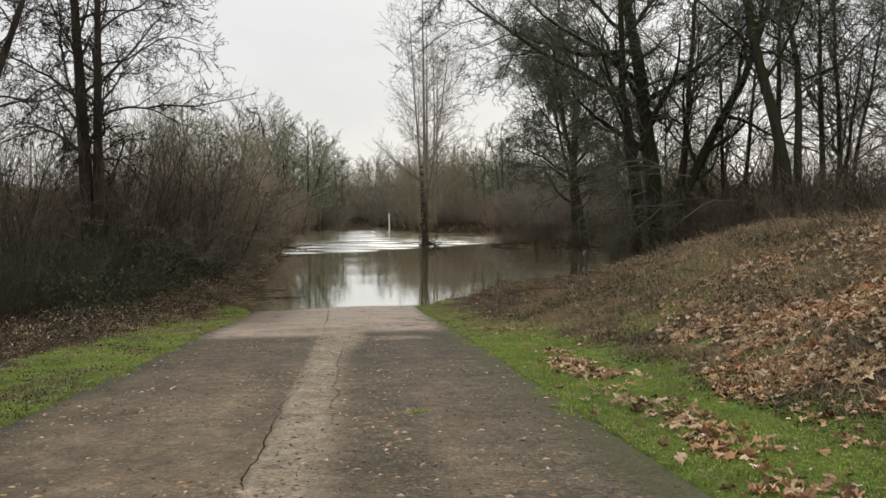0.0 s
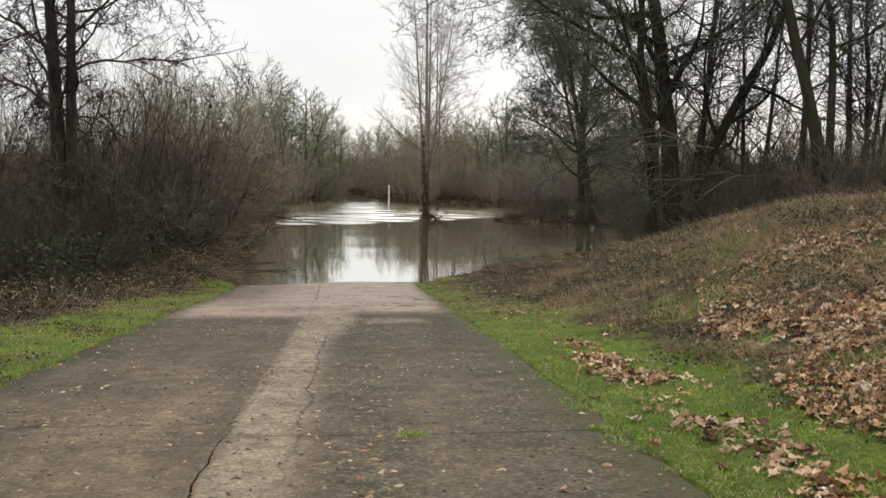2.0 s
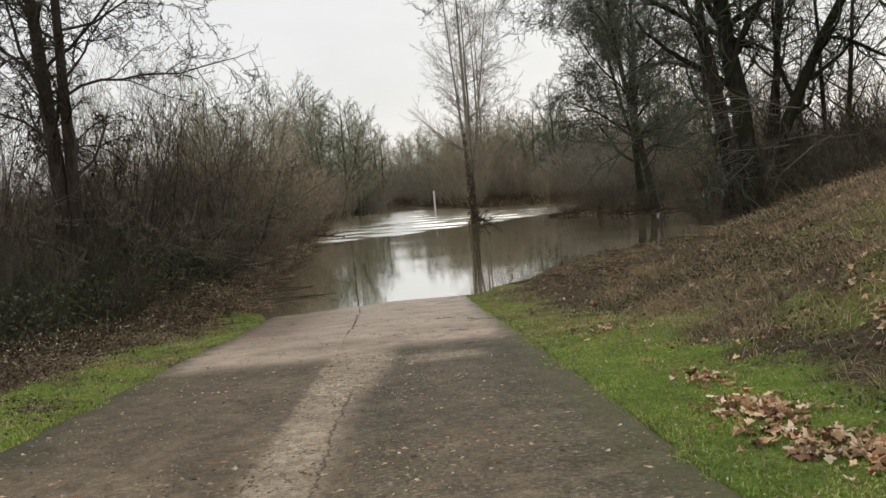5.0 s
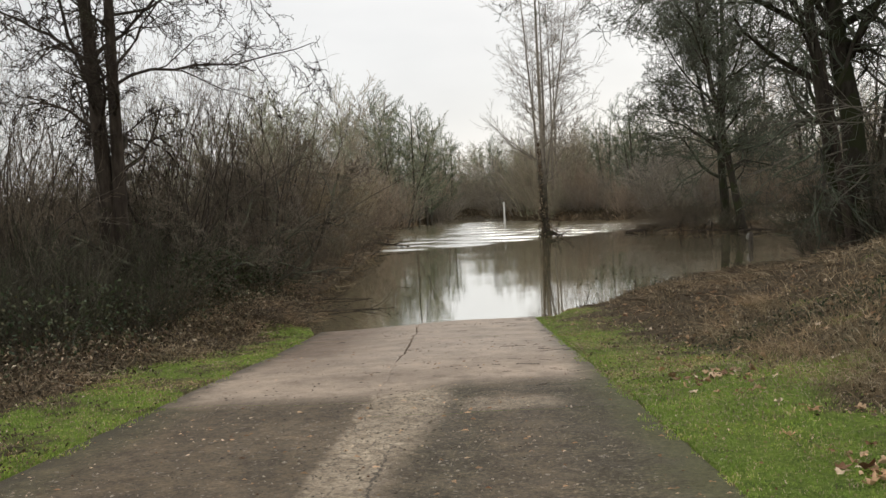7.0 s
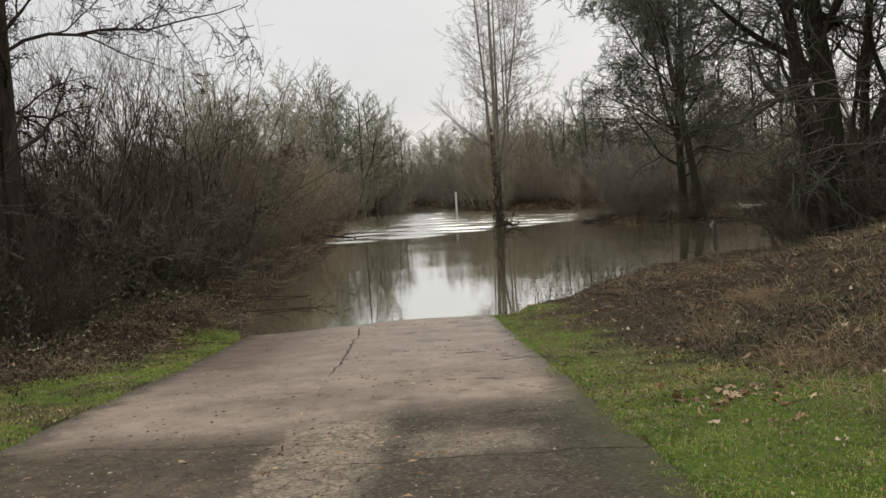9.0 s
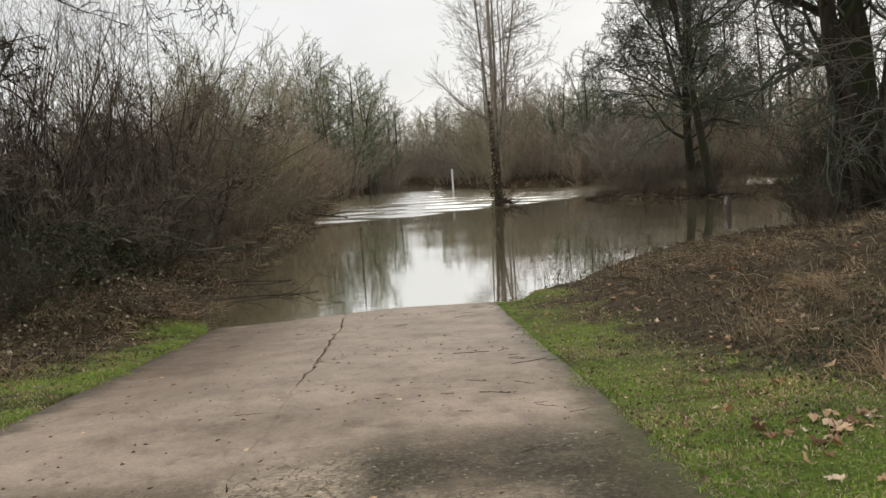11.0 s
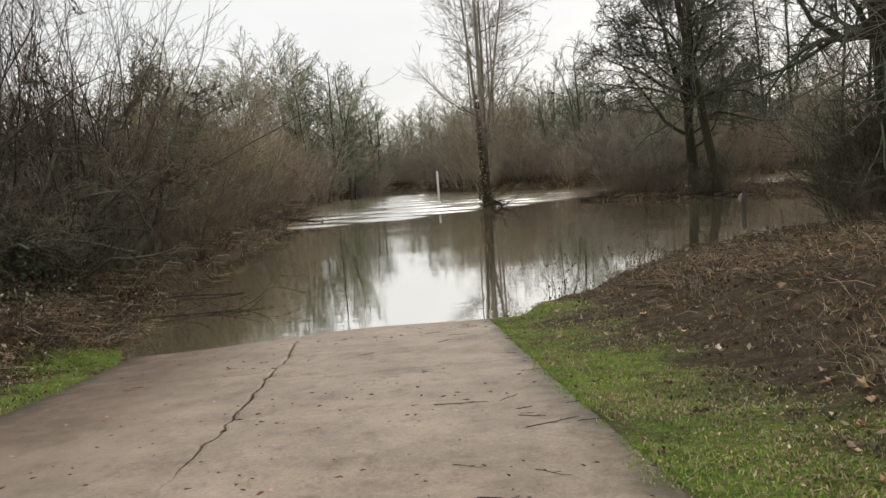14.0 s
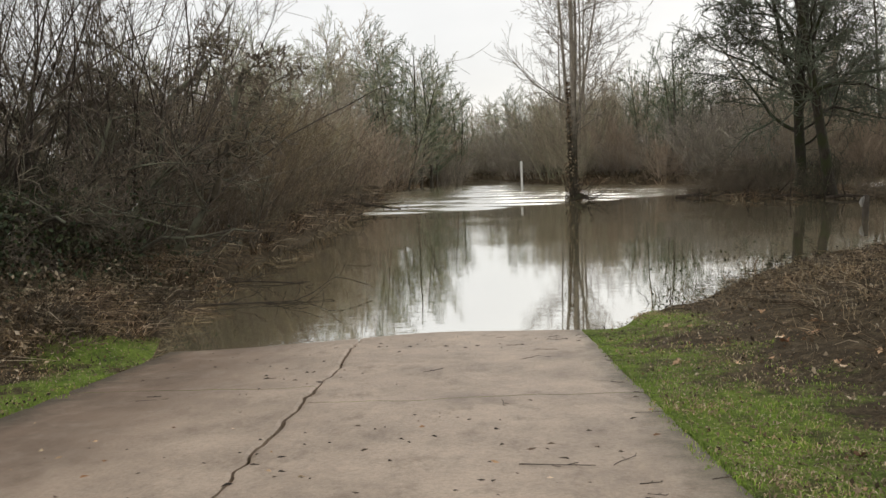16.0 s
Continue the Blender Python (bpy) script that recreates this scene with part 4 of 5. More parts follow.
bush_a = set_at(plant("far_shrub", 63, FAR_BUSH, stem_set(rnd, 52, 1.6, 4.4, 0.018, 0.7), (TWIG_FAR_RED_HAZED, TWIG_FAR_RED_HAZED), "reddish bare thicket on the far bank", "shrub", "far thicket"), spot(-6.5, 70.5))
bush_b = set_at(plant("far_shrub", 64, FAR_BUSH, stem_set(rnd, 52, 2.0, 5.6, 0.018, 0.6), (TWIG_GREEN_HAZED, TWIG_FAR_HAZED), "grey-brown bare thicket on the far bank", "shrub", "far thicket"), spot(7.5, 77))
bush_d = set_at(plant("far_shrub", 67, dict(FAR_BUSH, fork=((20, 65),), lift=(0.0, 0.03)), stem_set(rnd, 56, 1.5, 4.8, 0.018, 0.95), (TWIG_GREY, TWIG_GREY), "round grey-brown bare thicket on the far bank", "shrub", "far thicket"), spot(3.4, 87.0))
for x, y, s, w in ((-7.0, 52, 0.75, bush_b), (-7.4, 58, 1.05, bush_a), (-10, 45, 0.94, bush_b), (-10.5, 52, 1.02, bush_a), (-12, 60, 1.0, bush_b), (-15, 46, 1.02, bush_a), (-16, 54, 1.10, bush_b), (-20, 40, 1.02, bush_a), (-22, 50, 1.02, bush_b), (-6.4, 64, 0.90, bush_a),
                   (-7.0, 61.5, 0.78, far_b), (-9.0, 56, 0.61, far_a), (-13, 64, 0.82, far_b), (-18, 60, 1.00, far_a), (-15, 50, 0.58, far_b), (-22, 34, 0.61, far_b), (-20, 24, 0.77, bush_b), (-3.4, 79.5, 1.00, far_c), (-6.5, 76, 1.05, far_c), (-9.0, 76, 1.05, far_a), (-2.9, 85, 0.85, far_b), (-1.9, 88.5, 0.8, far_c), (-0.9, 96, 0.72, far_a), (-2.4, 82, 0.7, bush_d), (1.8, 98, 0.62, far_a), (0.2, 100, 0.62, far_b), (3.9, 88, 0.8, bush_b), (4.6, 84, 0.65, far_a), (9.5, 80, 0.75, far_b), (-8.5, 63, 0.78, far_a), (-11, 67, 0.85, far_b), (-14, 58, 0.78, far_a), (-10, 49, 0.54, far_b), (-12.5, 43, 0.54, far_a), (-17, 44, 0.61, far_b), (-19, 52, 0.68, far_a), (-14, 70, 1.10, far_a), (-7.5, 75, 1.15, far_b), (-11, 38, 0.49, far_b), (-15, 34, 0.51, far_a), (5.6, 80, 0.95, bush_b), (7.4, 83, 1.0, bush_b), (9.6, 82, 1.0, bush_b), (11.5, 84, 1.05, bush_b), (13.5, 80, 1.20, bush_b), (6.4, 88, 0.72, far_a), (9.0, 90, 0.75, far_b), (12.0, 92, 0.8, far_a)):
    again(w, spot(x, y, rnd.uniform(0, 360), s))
bush_c = set_at(plant("wood_shrub", 65, FAR_BUSH, stem_set(rnd, 52, 1.8, 4.6, 0.018, 0.7), (TWIG_ALDER, TWIG_ALDER), "dark bare undergrowth in the riverside wood", "shrub", "wood undergrowth"), spot(18.5, 33.0))
for x, y, s, w in ((17.5, 21, 0.8, bush_c), (20.5, 27, 0.9, bush_c), (23, 31, 0.9, bush_c), (25, 24, 0.9, bush_c), (19, 36, 0.9, bush_c), (22.5, 40, 0.9, bush_c), (27, 35, 1.0, bush_c), (29, 28, 1.0, bush_c), (26, 19, 0.9, bush_c), (32, 23, 1.0, bush_c), (33, 34, 1.0, bush_c), (16.5, 27.5, 0.65, bush_c),
                   (30, 44, 1.0, bush_c), (36, 40, 1.1, bush_c), (38, 29, 1.1, bush_c), (15.5, 40, 0.7, bush_c), (26, 46, 1.0, bush_c), (13.2, 33.0, 0.45, bush_c), (14.0, 29.3, 0.45, bush_c), (12.6, 36.4, 0.45, bush_c), (14.6, 36.2, 0.6, bush_c), (16.2, 34.8, 0.6, bush_c), (14.6, 32.2, 0.5, bush_c), (13.4, 56.2, 0.35, bush_c), (16.6, 57.2, 0.45, bush_c), (14.4, 53.4, 0.3, bush_c), (12.9, 37.4, 0.55, bush_c), (13.9, 38.0, 0.6, bush_c), (15.2, 37.4, 0.65, bush_c), (16.9, 36.6, 0.7, bush_c), (14.3, 37.2, 0.9, bush_c), (16.0, 37.7, 1.0, bush_c), (18.0, 38.5, 1.1, bush_c), (20.0, 39.0, 1.1, bush_c), (-8.0, 24.0, 0.5, bush_c), (-9.2, 27.0, 0.55, bush_c), (-7.7, 28.6, 0.5, bush_c), (-9.6, 22.0, 0.5, bush_c), (-10.6, 25.0, 0.6, bush_c), (-8.4, 31.0, 0.55, bush_c), (-7.2, 26.2, 0.4, bush_c), (-11.5, 29.0, 0.65, bush_c)):
    again(w, spot(x, y, rnd.uniform(0, 360), s))
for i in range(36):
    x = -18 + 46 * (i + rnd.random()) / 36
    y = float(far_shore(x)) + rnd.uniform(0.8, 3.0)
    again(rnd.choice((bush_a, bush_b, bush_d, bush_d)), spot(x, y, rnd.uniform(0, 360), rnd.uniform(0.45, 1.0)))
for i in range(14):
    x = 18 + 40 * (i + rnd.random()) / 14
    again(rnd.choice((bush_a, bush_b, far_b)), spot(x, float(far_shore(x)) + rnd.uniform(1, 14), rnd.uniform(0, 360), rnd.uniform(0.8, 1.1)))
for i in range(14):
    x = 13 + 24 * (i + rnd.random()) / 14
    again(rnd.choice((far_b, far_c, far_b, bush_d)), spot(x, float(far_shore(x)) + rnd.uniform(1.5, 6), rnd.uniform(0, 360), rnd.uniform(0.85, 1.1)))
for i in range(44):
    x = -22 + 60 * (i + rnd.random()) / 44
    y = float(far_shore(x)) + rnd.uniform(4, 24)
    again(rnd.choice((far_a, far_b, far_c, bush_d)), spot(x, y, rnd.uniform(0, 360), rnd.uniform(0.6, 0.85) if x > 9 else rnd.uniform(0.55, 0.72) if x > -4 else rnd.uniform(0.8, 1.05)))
for x, y, turn, size in ((24.0, 75.5, 10, 0.85), (26.2, 73.0, 80, 0.9), (28.8, 74.5, 150, 0.95), (31.0, 72.5, 220, 0.9), (33.5, 74.0, 300, 0.95)):
    again(alder_a, spot(x, y, turn, size))
again(far_c, spot(21.5, 73.5, 40, 1.0))
again(far_c, spot(13.5, 74.0, 190, 0.9))

# ---- grass, dead stems and brambles ----
rs = np.random.RandomState(7)


def scatter(count, x0, x1, y0, y1, keep):
    """Random places where keep(x, y) is above a random number."""
    x, y = rs.uniform(x0, x1, count), rs.uniform(y0, y1, count)
    ok = rs.rand(count) < keep(x, y)
    return x[ok], y[ok]


def blade_mesh(name, x, y, tall, wide, lean, mat):
    """One bent triangle pair a blade."""
    n = len(x)
    z = np.where((x > ROAD_L) & (x < road_r(y)), -FALL * y - dip(x, y), land(x, y))
    a = rs.uniform(0, 2 * math.pi, n)
    h = tall * rs.uniform(0.5, 1.2, n) * (0.55 + 0.9 * value_noise(x, y, 2.2, 81))
    w = wide * rs.uniform(0.7, 1.3, n)
    b = rs.uniform(0, 2 * math.pi, n)
    k = lean * rs.uniform(0.2, 1.2, n) * h
    p = np.stack([x, y, z], 1)
    side = np.stack([np.cos(a), np.sin(a), 0 * a], 1) * w[:, None] / 2
    mid = p + np.stack([np.cos(b) * k * 0.35, np.sin(b) * k * 0.35, h * 0.6], 1)
    tip = p + np.stack([np.cos(b) * k, np.sin(b) * k, h * np.maximum(0.25, 1 - 0.4 * lean)], 1)
    p[:, 2] -= 0.015
    v = np.stack([p - side, p + side, mid + side * 0.7, mid - side * 0.7, tip], 1).reshape(-1, 3)
    i = np.arange(n)[:, None] * 5
    f = np.concatenate([i + np.array([[0, 1, 2]]), i + np.array([[0, 2, 3]]), i + np.array([[3, 2, 4]])])
    return mesh_of(name, v, f, mat)


def verge(x, y):
    return np.clip(turf_at(x, y) * 1.3 - 0.2, 0, 1) * (0.55 + 0.45 * ss(30 - y, 0, 18)) * (land(x, y) > WATER_Z + 0.02) * ((x > road_r(y) + 0.05 - 0.5 * value_noise(x, y, 1.6, 83) * value_noise(x, y, 5.0, 87)) | (x < ROAD_L - 0.04 + 0.5 * value_noise(x, y, 1.6, 84) * value_noise(x, y, 5.0, 88)))


x, y = scatter(250000, 1.95, 8, 3.4, 30.5, lambda x, y: verge(x, y) * np.where(x < 4.4, 1, 0.6))
tagged(new("grass", blade_mesh("grass", x, y, 0.034, 0.0075, 1.7, GRASS)), "short wet green grass on the verge and bank", "grass", kind="stuff")
x, y = scatter(56000, -5.9, -3.1, 6.5, 28.6, verge)
tagged(new("grass", blade_mesh("grass", x, y, 0.034, 0.011, 1.5, GRASS)), "short green grass on the shaded verge", "grass", kind="stuff")


x, y = scatter(26000, 2.1, 5, 3.4, 29.5, lambda x, y: verge(x, y) * (0.15 + 0.85 * ss(value_noise(x, y, 1.9, 85), 0.45, 0.75)))
tagged(new("dead_grass", blade_mesh("dead_grass", x, y, 0.035, 0.009, 2.2, HAY)), "withered blades lying in the green verge", "grass", kind="stuff")


x, y = scatter(42000, -5.9, -3.1, 6.5, 28.6, lambda x, y: (x < ROAD_L + 0.02) * (0.12 + 0.88 * ss(value_noise(x, y, 1.5, 93), 0.35, 0.7)))
tagged(new("dead_grass", blade_mesh("dead_grass", x, y, 0.03, 0.009, 2.3, HAY)), "withered blades lying in the shaded verge", "grass", kind="stuff")
x, y = scatter(64000, 2.1, 5.4, 15, 29.5, lambda x, y: turf_at(x, y) * ss(y, 15, 19) * (0.2 + 0.8 * ss(value_noise(x, y, 1.3, 86), 0.35, 0.7)))
tagged(new("dead_grass", blade_mesh("dead_grass", x, y, 0.034, 0.0105, 2.4, HAY)), "brown withered grass mixed into the verge by the water", "grass", kind="stuff")


def stems_mesh(name, roots, count, tall, arc, wide, mat, droop=0.9):
    """Clumps of thin bent stems about roots."""
    out = []
    for x, y in roots:
        z = float(land(x, y))
        for _ in range(count):
            a, r = rs.uniform(0, 2 * math.pi), abs(rs.normal(0, 0.12))
            h, o = tall * rs.uniform(0.35, 1.15), arc * rs.uniform(0.2, 1.2)
            px, py = x + r * math.cos(a), y + r * math.sin(a)
            b = a + rs.normal(0, 0.7)
            cx, cy = math.cos(b) * o, math.sin(b) * o
            pts = []
            for f in (0, 0.55, 1.0):
                pts.append((px + cx * f ** 1.5, py + cy * f ** 1.5, z - 0.03 + h * (f - droop * 0.5 * f * f)))
            out.append((pts, [wide, wide * 0.8, wide * 0.4]))
    vs, fs = tubes(out, 3)
    return mesh_of(name, vs, fs, mat)


def bank_dead(x, y):
    return ss(x, 3.7, 4.6) * (1 - ss(x, 10, 12)) * (0.25 + 0.75 * ss(value_noise(x, y, 0.55, 51), 0.35, 0.6)) * (1 - 0.75 * ss(y + 0.8 * (5 - x), 17, 22)) * (y < shore_right(x) - 0.3)


x, y = scatter(6400, 3.5, 12, 4, 33, bank_dead)
tagged(new("dead_grass", stems_mesh("dead_grass", zip(x, y), 5, 0.34, 0.22, 0.004, STRAW)), "brown dead grass tufts on the bank", "grass", kind="stuff")
x, y = scatter(1700, 3.0, 12, 20, 38, lambda x, y: ss(x + 0.25 * (y - 24), 4.2, 5.5) * ss(y, 20, 25) * (y < shore_right(x) - 0.15))
tagged(new("dead_bramble", stems_mesh("dead_bramble", zip(x, y), 8, 0.28, 0.45, 0.0045, BRAMBLE, 1.5)), "flattened dead brambles and weeds at the water's edge", "bramble", kind="stuff")
x, y = scatter(1900, 7.6, 16, 8, 34, lambda x, y: ss(x, 7.8, 10.0) * (0.25 + 0.6 * ss(value_noise(x, y, 0.7, 90), 0.35, 0.6)))
tagged(new("dead_grass", stems_mesh("dead_grass", zip(x, y), 9, 0.62, 0.32, 0.004, BRAMBLE)), "tall dead weeds along the wood's edge", "grass", kind="stuff")
x, y = scatter(150000, 3.4, 11.5, 5, 33, lambda x, y: (1 - 0.8 * turf_at(x, y)) * ss(x, 3.5, 4.5) * (0.2 + 0.8 * ss(value_noise(x, y, 0.9, 57), 0.25, 0.55)) * (0.3 + 0.7 * ss(y, 9, 13)) * (1 - 0.6 * ss(x, 7.5, 10)) * (1 - 0.88 * ss(y + 0.8 * (5 - x), 17, 22)) * (y < shore_right(x) - 0.4))
tagged(new("dead_grass", blade_mesh("dead_grass", x, y, 0.15, 0.0055, 2.2, HAY)), "matted grey-brown dead grass covering the bank", "grass", kind="stuff")
x, y = scatter(150, -4.9, -3.6, 26.6, 30.5, lambda x, y: ss(-x + 0.15 * (y - 28), 3.75, 4.0) * 1.0)
tagged(new("dead_grass", stems_mesh("dead_grass", zip(x, y), 16, 0.5, 0.5, 0.005, BRAMBLE, 1.5)), "dead grass and stalks drooping to the water beside the road", "grass", kind="stuff")
x, y = scatter(620, 4.1, 8.8, 9.5, 23, lambda x, y: ss(value_noise(0.8 * x + 0.6 * y, 0.8 * y - 0.6 * x, 0.7, 59), 0.5, 0.7) * (1 - ss(x, 6, 8.5)))
tagged(new("dead_grass", stems_mesh("dead_grass", zip(x, y), 40, 0.42, 0.32, 0.0022, STRAW, 1.2)), "fuzzy pale tufts of dead grass on the bank", "grass", kind="stuff")
# the bank beside the thicket
x, y = scatter(2000, -9.5, -4.0, 9, 33, lambda x, y: ss(-x + 0.1 * (y - 20), 4.9, 5.6) * (0.35 + 0.65 * ss(value_noise(x, y, 0.5, 52), 0.3, 0.6)))
tagged(new("dead_bramble", stems_mesh("dead_bramble", zip(x, y), 9, 0.9, 0.8, 0.005, BRAMBLE, 1.6)), "brown dead brambles heaped under the thicket", "bramble", kind="stuff")
x, y = scatter(420, -6.6, -3.9, 12, 33, lambda x, y: ss(-x + 0.12 * (y - 22), 4.6, 5.2) * (0.1 + 0.9 * ss(y, 20, 27)) * ss(value_noise(x, y, 1.1, 88), 0.35, 0.6))
tagged(new("dead_grass", stems_mesh("dead_grass", zip(x, y), 18, 0.6, 0.5, 0.004, STRAW, 1.4)), "straw-coloured dead grass beside the verge", "grass", kind="stuff")
x, y = scatter(650, -7.5, -4.2, 30, 62, lambda x, y: ss(-x, 4.4, 4.9))
tagged(new("dead_bramble", stems_mesh("dead_bramble", zip(x, y), 16, 0.9, 0.7, 0.012, BRAMBLE, 1.5)), "dead brambles hanging over the water's edge", "bramble", kind="stuff")
x, y = scatter(420, 8.6, 19.5, 50, 60, lambda x, y: (land(x, y) > WATER_Z - 0.12) * 1.0)
tagged(new("dead_grass", stems_mesh("dead_grass", zip(x, y), 12, 0.75, 0.5, 0.009, BRAMBLE, 1.2)), "dead reeds on the flooded spit", "grass", kind="stuff")
xf = rs.uniform(-14, 26, 450)
yf = far_shore(xf) + rs.uniform(-0.6, 2.0, 450)
tagged(new("dead_grass", stems_mesh("dead_grass", zip(xf, yf), 8, 0.9, 0.6, 0.016, BRAMBLE)), "brown dead reeds along the far bank", "grass", kind="stuff")


def leaf_clouds(name, x, y, top, size, mat):
    """Small folded leaves in the air above the ground at x, y."""
    n = len(x)
    p = np.stack([x, y, land(x, y) + rs.rand(n) ** 1.6 * top], 1)
    u = rs.normal(0, 1, (n, 3))
    u /= np.linalg.norm(u, axis=1, keepdims=True)
    w = np.cross(u, rs.normal(0, 1, (n, 3)))
    w /= np.linalg.norm(w, axis=1, keepdims=True)
    c = np.cross(u, w) * 0.25
    s = size * rs.uniform(0.6, 1.3, n)[:, None]
    v = np.stack([p - u * s, p + (w + c) * s * 0.55, p + u * s, p + (c - w) * s * 0.55], 1).reshape(-1, 3)
    i = np.arange(n)[:, None] * 4
    return mesh_of(name, v, np.concatenate([i + np.array([[0, 1, 2]]), i + np.array([[0, 2, 3]])]), mat)


x, y = scatter(60000, -10, -4.4, 14, 34, lambda x, y: ss(-x + 0.1 * (y - 24), 5.0, 5.8) * np.clip(np.exp(-(((x + 6.2) / 1.2) ** 2 + ((y - 29.6) / 2.6) ** 2)) + 0.35 * ss(value_noise(x, y, 0.45, 53), 0.5, 0.68), 0, 1))
tagged(new("bramble_leaves", leaf_clouds("bramble_leaves", x, y, 1.5, 0.04, BRAMBLE_LEAF)), "dark green bramble leaves under the thicket", "bramble", kind="stuff")

x, y = scatter(27000, 3.2, 12, 4, 37, lambda x, y: (1 - turf_at(x, y)) * (0.3 + 0.7 * ss(value_noise(x, y, 1.6, 54), 0.3, 0.7)) * (y < shore_right(x) - 0.1) * (0.35 + 0.65 * ss(y, 13, 18)))
tagged(new("rotting_leaves", leaf_clouds("rotting_leaves", x, y, 0.09, 0.03, BRAMBLE)), "dark rotting leaf scraps covering the bank", "leaves", kind="stuff")
x, y = scatter(30000, -9, -3.7, 9, 33, lambda x, y: ss(-x + 0.1 * (y - 20) + 0.8 * (value_noise(x, y, 1.3, 89) - 0.5), 4.4, 5.3))
tagged(new("rotting_leaves", leaf_clouds("rotting_leaves", x, y, 0.55, 0.035, BRAMBLE)), "dark rotting leaf scraps among the brambles", "leaves", kind="stuff")

x, y = scatter(26000, 3.7, 9, 6, 22, lambda x, y: np.clip(ss(value_noise(x, y, 0.8, 56), 0.6, 0.78) + 0.8 * np.exp(-((x - 4.0 - 0.12 * (y - 10)) / 0.35) ** 2) * ss(value_noise(x, y, 1.1, 58), 0.4, 0.7) * (1 - ss(y, 14, 16)), 0, 1))
tagged(new("bank_weeds", leaf_clouds("bank_weeds", x, y, 0.16, 0.024, BRAMBLE_LEAF)), "low dark green weeds on the bank", "weed", kind="stuff")

x, y = scatter(4500, 2.1, 5, 15.5, 29.5, lambda x, y: turf_at(x, y) * ss(y, 15.5, 18) * (0.15 + 0.85 * ss(value_noise(x, y, 1.4, 68), 0.4, 0.7)))
tagged(new("rotting_leaves", leaf_clouds("rotting_leaves", x, y, 0.04, 0.02, BRAMBLE)), "brown rotting leaf scraps in the green verge", "leaves", kind="stuff")

x, y = scatter(11000, -5.6, -3.25, 6.5, 28.5, lambda x, y: 0.08 + 0.92 * ss(value_noise(x, y, 1.2, 69) + 0.5 * (value_noise(x, y, 3.7, 70) - 0.5), 0.45, 0.8))
tagged(new("rotting_leaves", leaf_clouds("rotting_leaves", x, y, 0.05, 0.022, BRAMBLE)), "brown rotting leaf scraps in the shaded verge", "leaves", kind="stuff")

# ---- fallen leaves ----


def leaf_shape(seed):
    """A crumpled lobed dead leaf, one unit wide."""
    r = np.random.RandomState(seed)
    pts = [(0, 0, 0)]
    for i, (a, d) in enumerate(((-90, 0.42), (-22, 0.5), (38, 0.55), (90, 0.6), (142, 0.55), (202, 0.5))):
        for da, k in ((-24, 0.78), (0, 1.0), (22, 0.8)):
            if i == 0 and da == 0:
                continue
            g = d * k * r.uniform(0.8, 1.15) * (0.45 if i == 0 else 1.0)
            t = radians(a + da * r.uniform(0.8, 1.15))
            pts.append((g * math.cos(t), g * math.sin(t), 0))
    v = np.array(pts, float)
    q = v[:, 0] ** 2 + v[:, 1] ** 2
    fold = radians(r.uniform(0, 180))
    s = v[:, 0] * math.cos(fold) + v[:, 1] * math.sin(fold)
    v[:, 2] = q * r.uniform(-0.5, 0.5) + np.abs(s) * r.uniform(0.0, 0.5) + r.normal(0, 0.07, len(v))
    v[:, 0] *= r.uniform(0.4, 0.95)
    v[:, 2] -= v[:, 2].min()
    ring = len(pts) - 1
    f = np.array([(0, i, i % ring + 1) for i in range(1, ring + 1)])
    return v, f


SHAPES = [leaf_shape(s) for s in range(12)]


def litter(x, y):
    lo = np.interp(y, [4, 8.5, 11, 14, 17], [3.7, 3.7, 4.2, 5.1, 5.8])
    clump = ss(value_noise(0.8 * x + 0.6 * y, 0.8 * y - 0.6 * x, 1.15, 61) + 0.5 * (value_noise(x, y, 3.1, 63) - 0.5), 0.42, 0.7)
    main = ss(x, lo - 0.1, lo + 0.4) * (1 - ss(x, 9, 11)) * (1 - ss(y, 12.5, 17)) * (0.14 + 0.86 * clump) * np.where(x < 4.6, 0.8, 1)
    row = 0.5 * np.exp(-((x - 2.98 - 0.06 * (y - 9)) / 0.3) ** 2) * (1 - ss(y, 12.2, 13.0)) * ss(value_noise(x, y, 1.6, 62) + 0.6 * (value_noise(x, y, 4.0, 64) - 0.5), 0.1, 0.6)
    spot_ = 0.6 * np.exp(-(((x - 3.1) / 0.2) ** 2 + ((y - 11.6) / 0.3) ** 2)) + 0.6 * np.exp(-(((x - 3.1) / 0.24) ** 2 + ((y - 10.4) / 0.3) ** 2)) + 0.7 * np.exp(-(((x - 3.22) / 0.16) ** 2 + ((y - 13.2) / 0.3) ** 2))
    spot_ = spot_ + 0.3 * np.exp(-(((x - 3.35) / 0.35) ** 2 + ((y - 17.6) / 0.55) ** 2)) * ss(value_noise(x, y, 3.0, 65), 0.35, 0.6)
    few = 0.006 * ss(x, 2.3, 3.2)
    return np.clip(main + row + spot_ + few, 0, 1)


def leaf_pose(x, y, size):
    e = 0.06
    z = float(land(x, y))
    nx, ny = (z - float(land(x + e, y))) / e, (z - float(land(x, y + e))) / e
    tilt = Vector((nx + rs.normal(0, 0.2), ny + rs.normal(0, 0.2), 1)).normalized()
    return Matrix.Translation((x, y, z + 0.012)) @ Vector((0, 0, 1)).rotation_difference(tilt).to_matrix().to_4x4() @ Matrix.Rotation(rs.uniform(0, 2 * math.pi), 4, "Z") @ Matrix.Scale(size, 4)


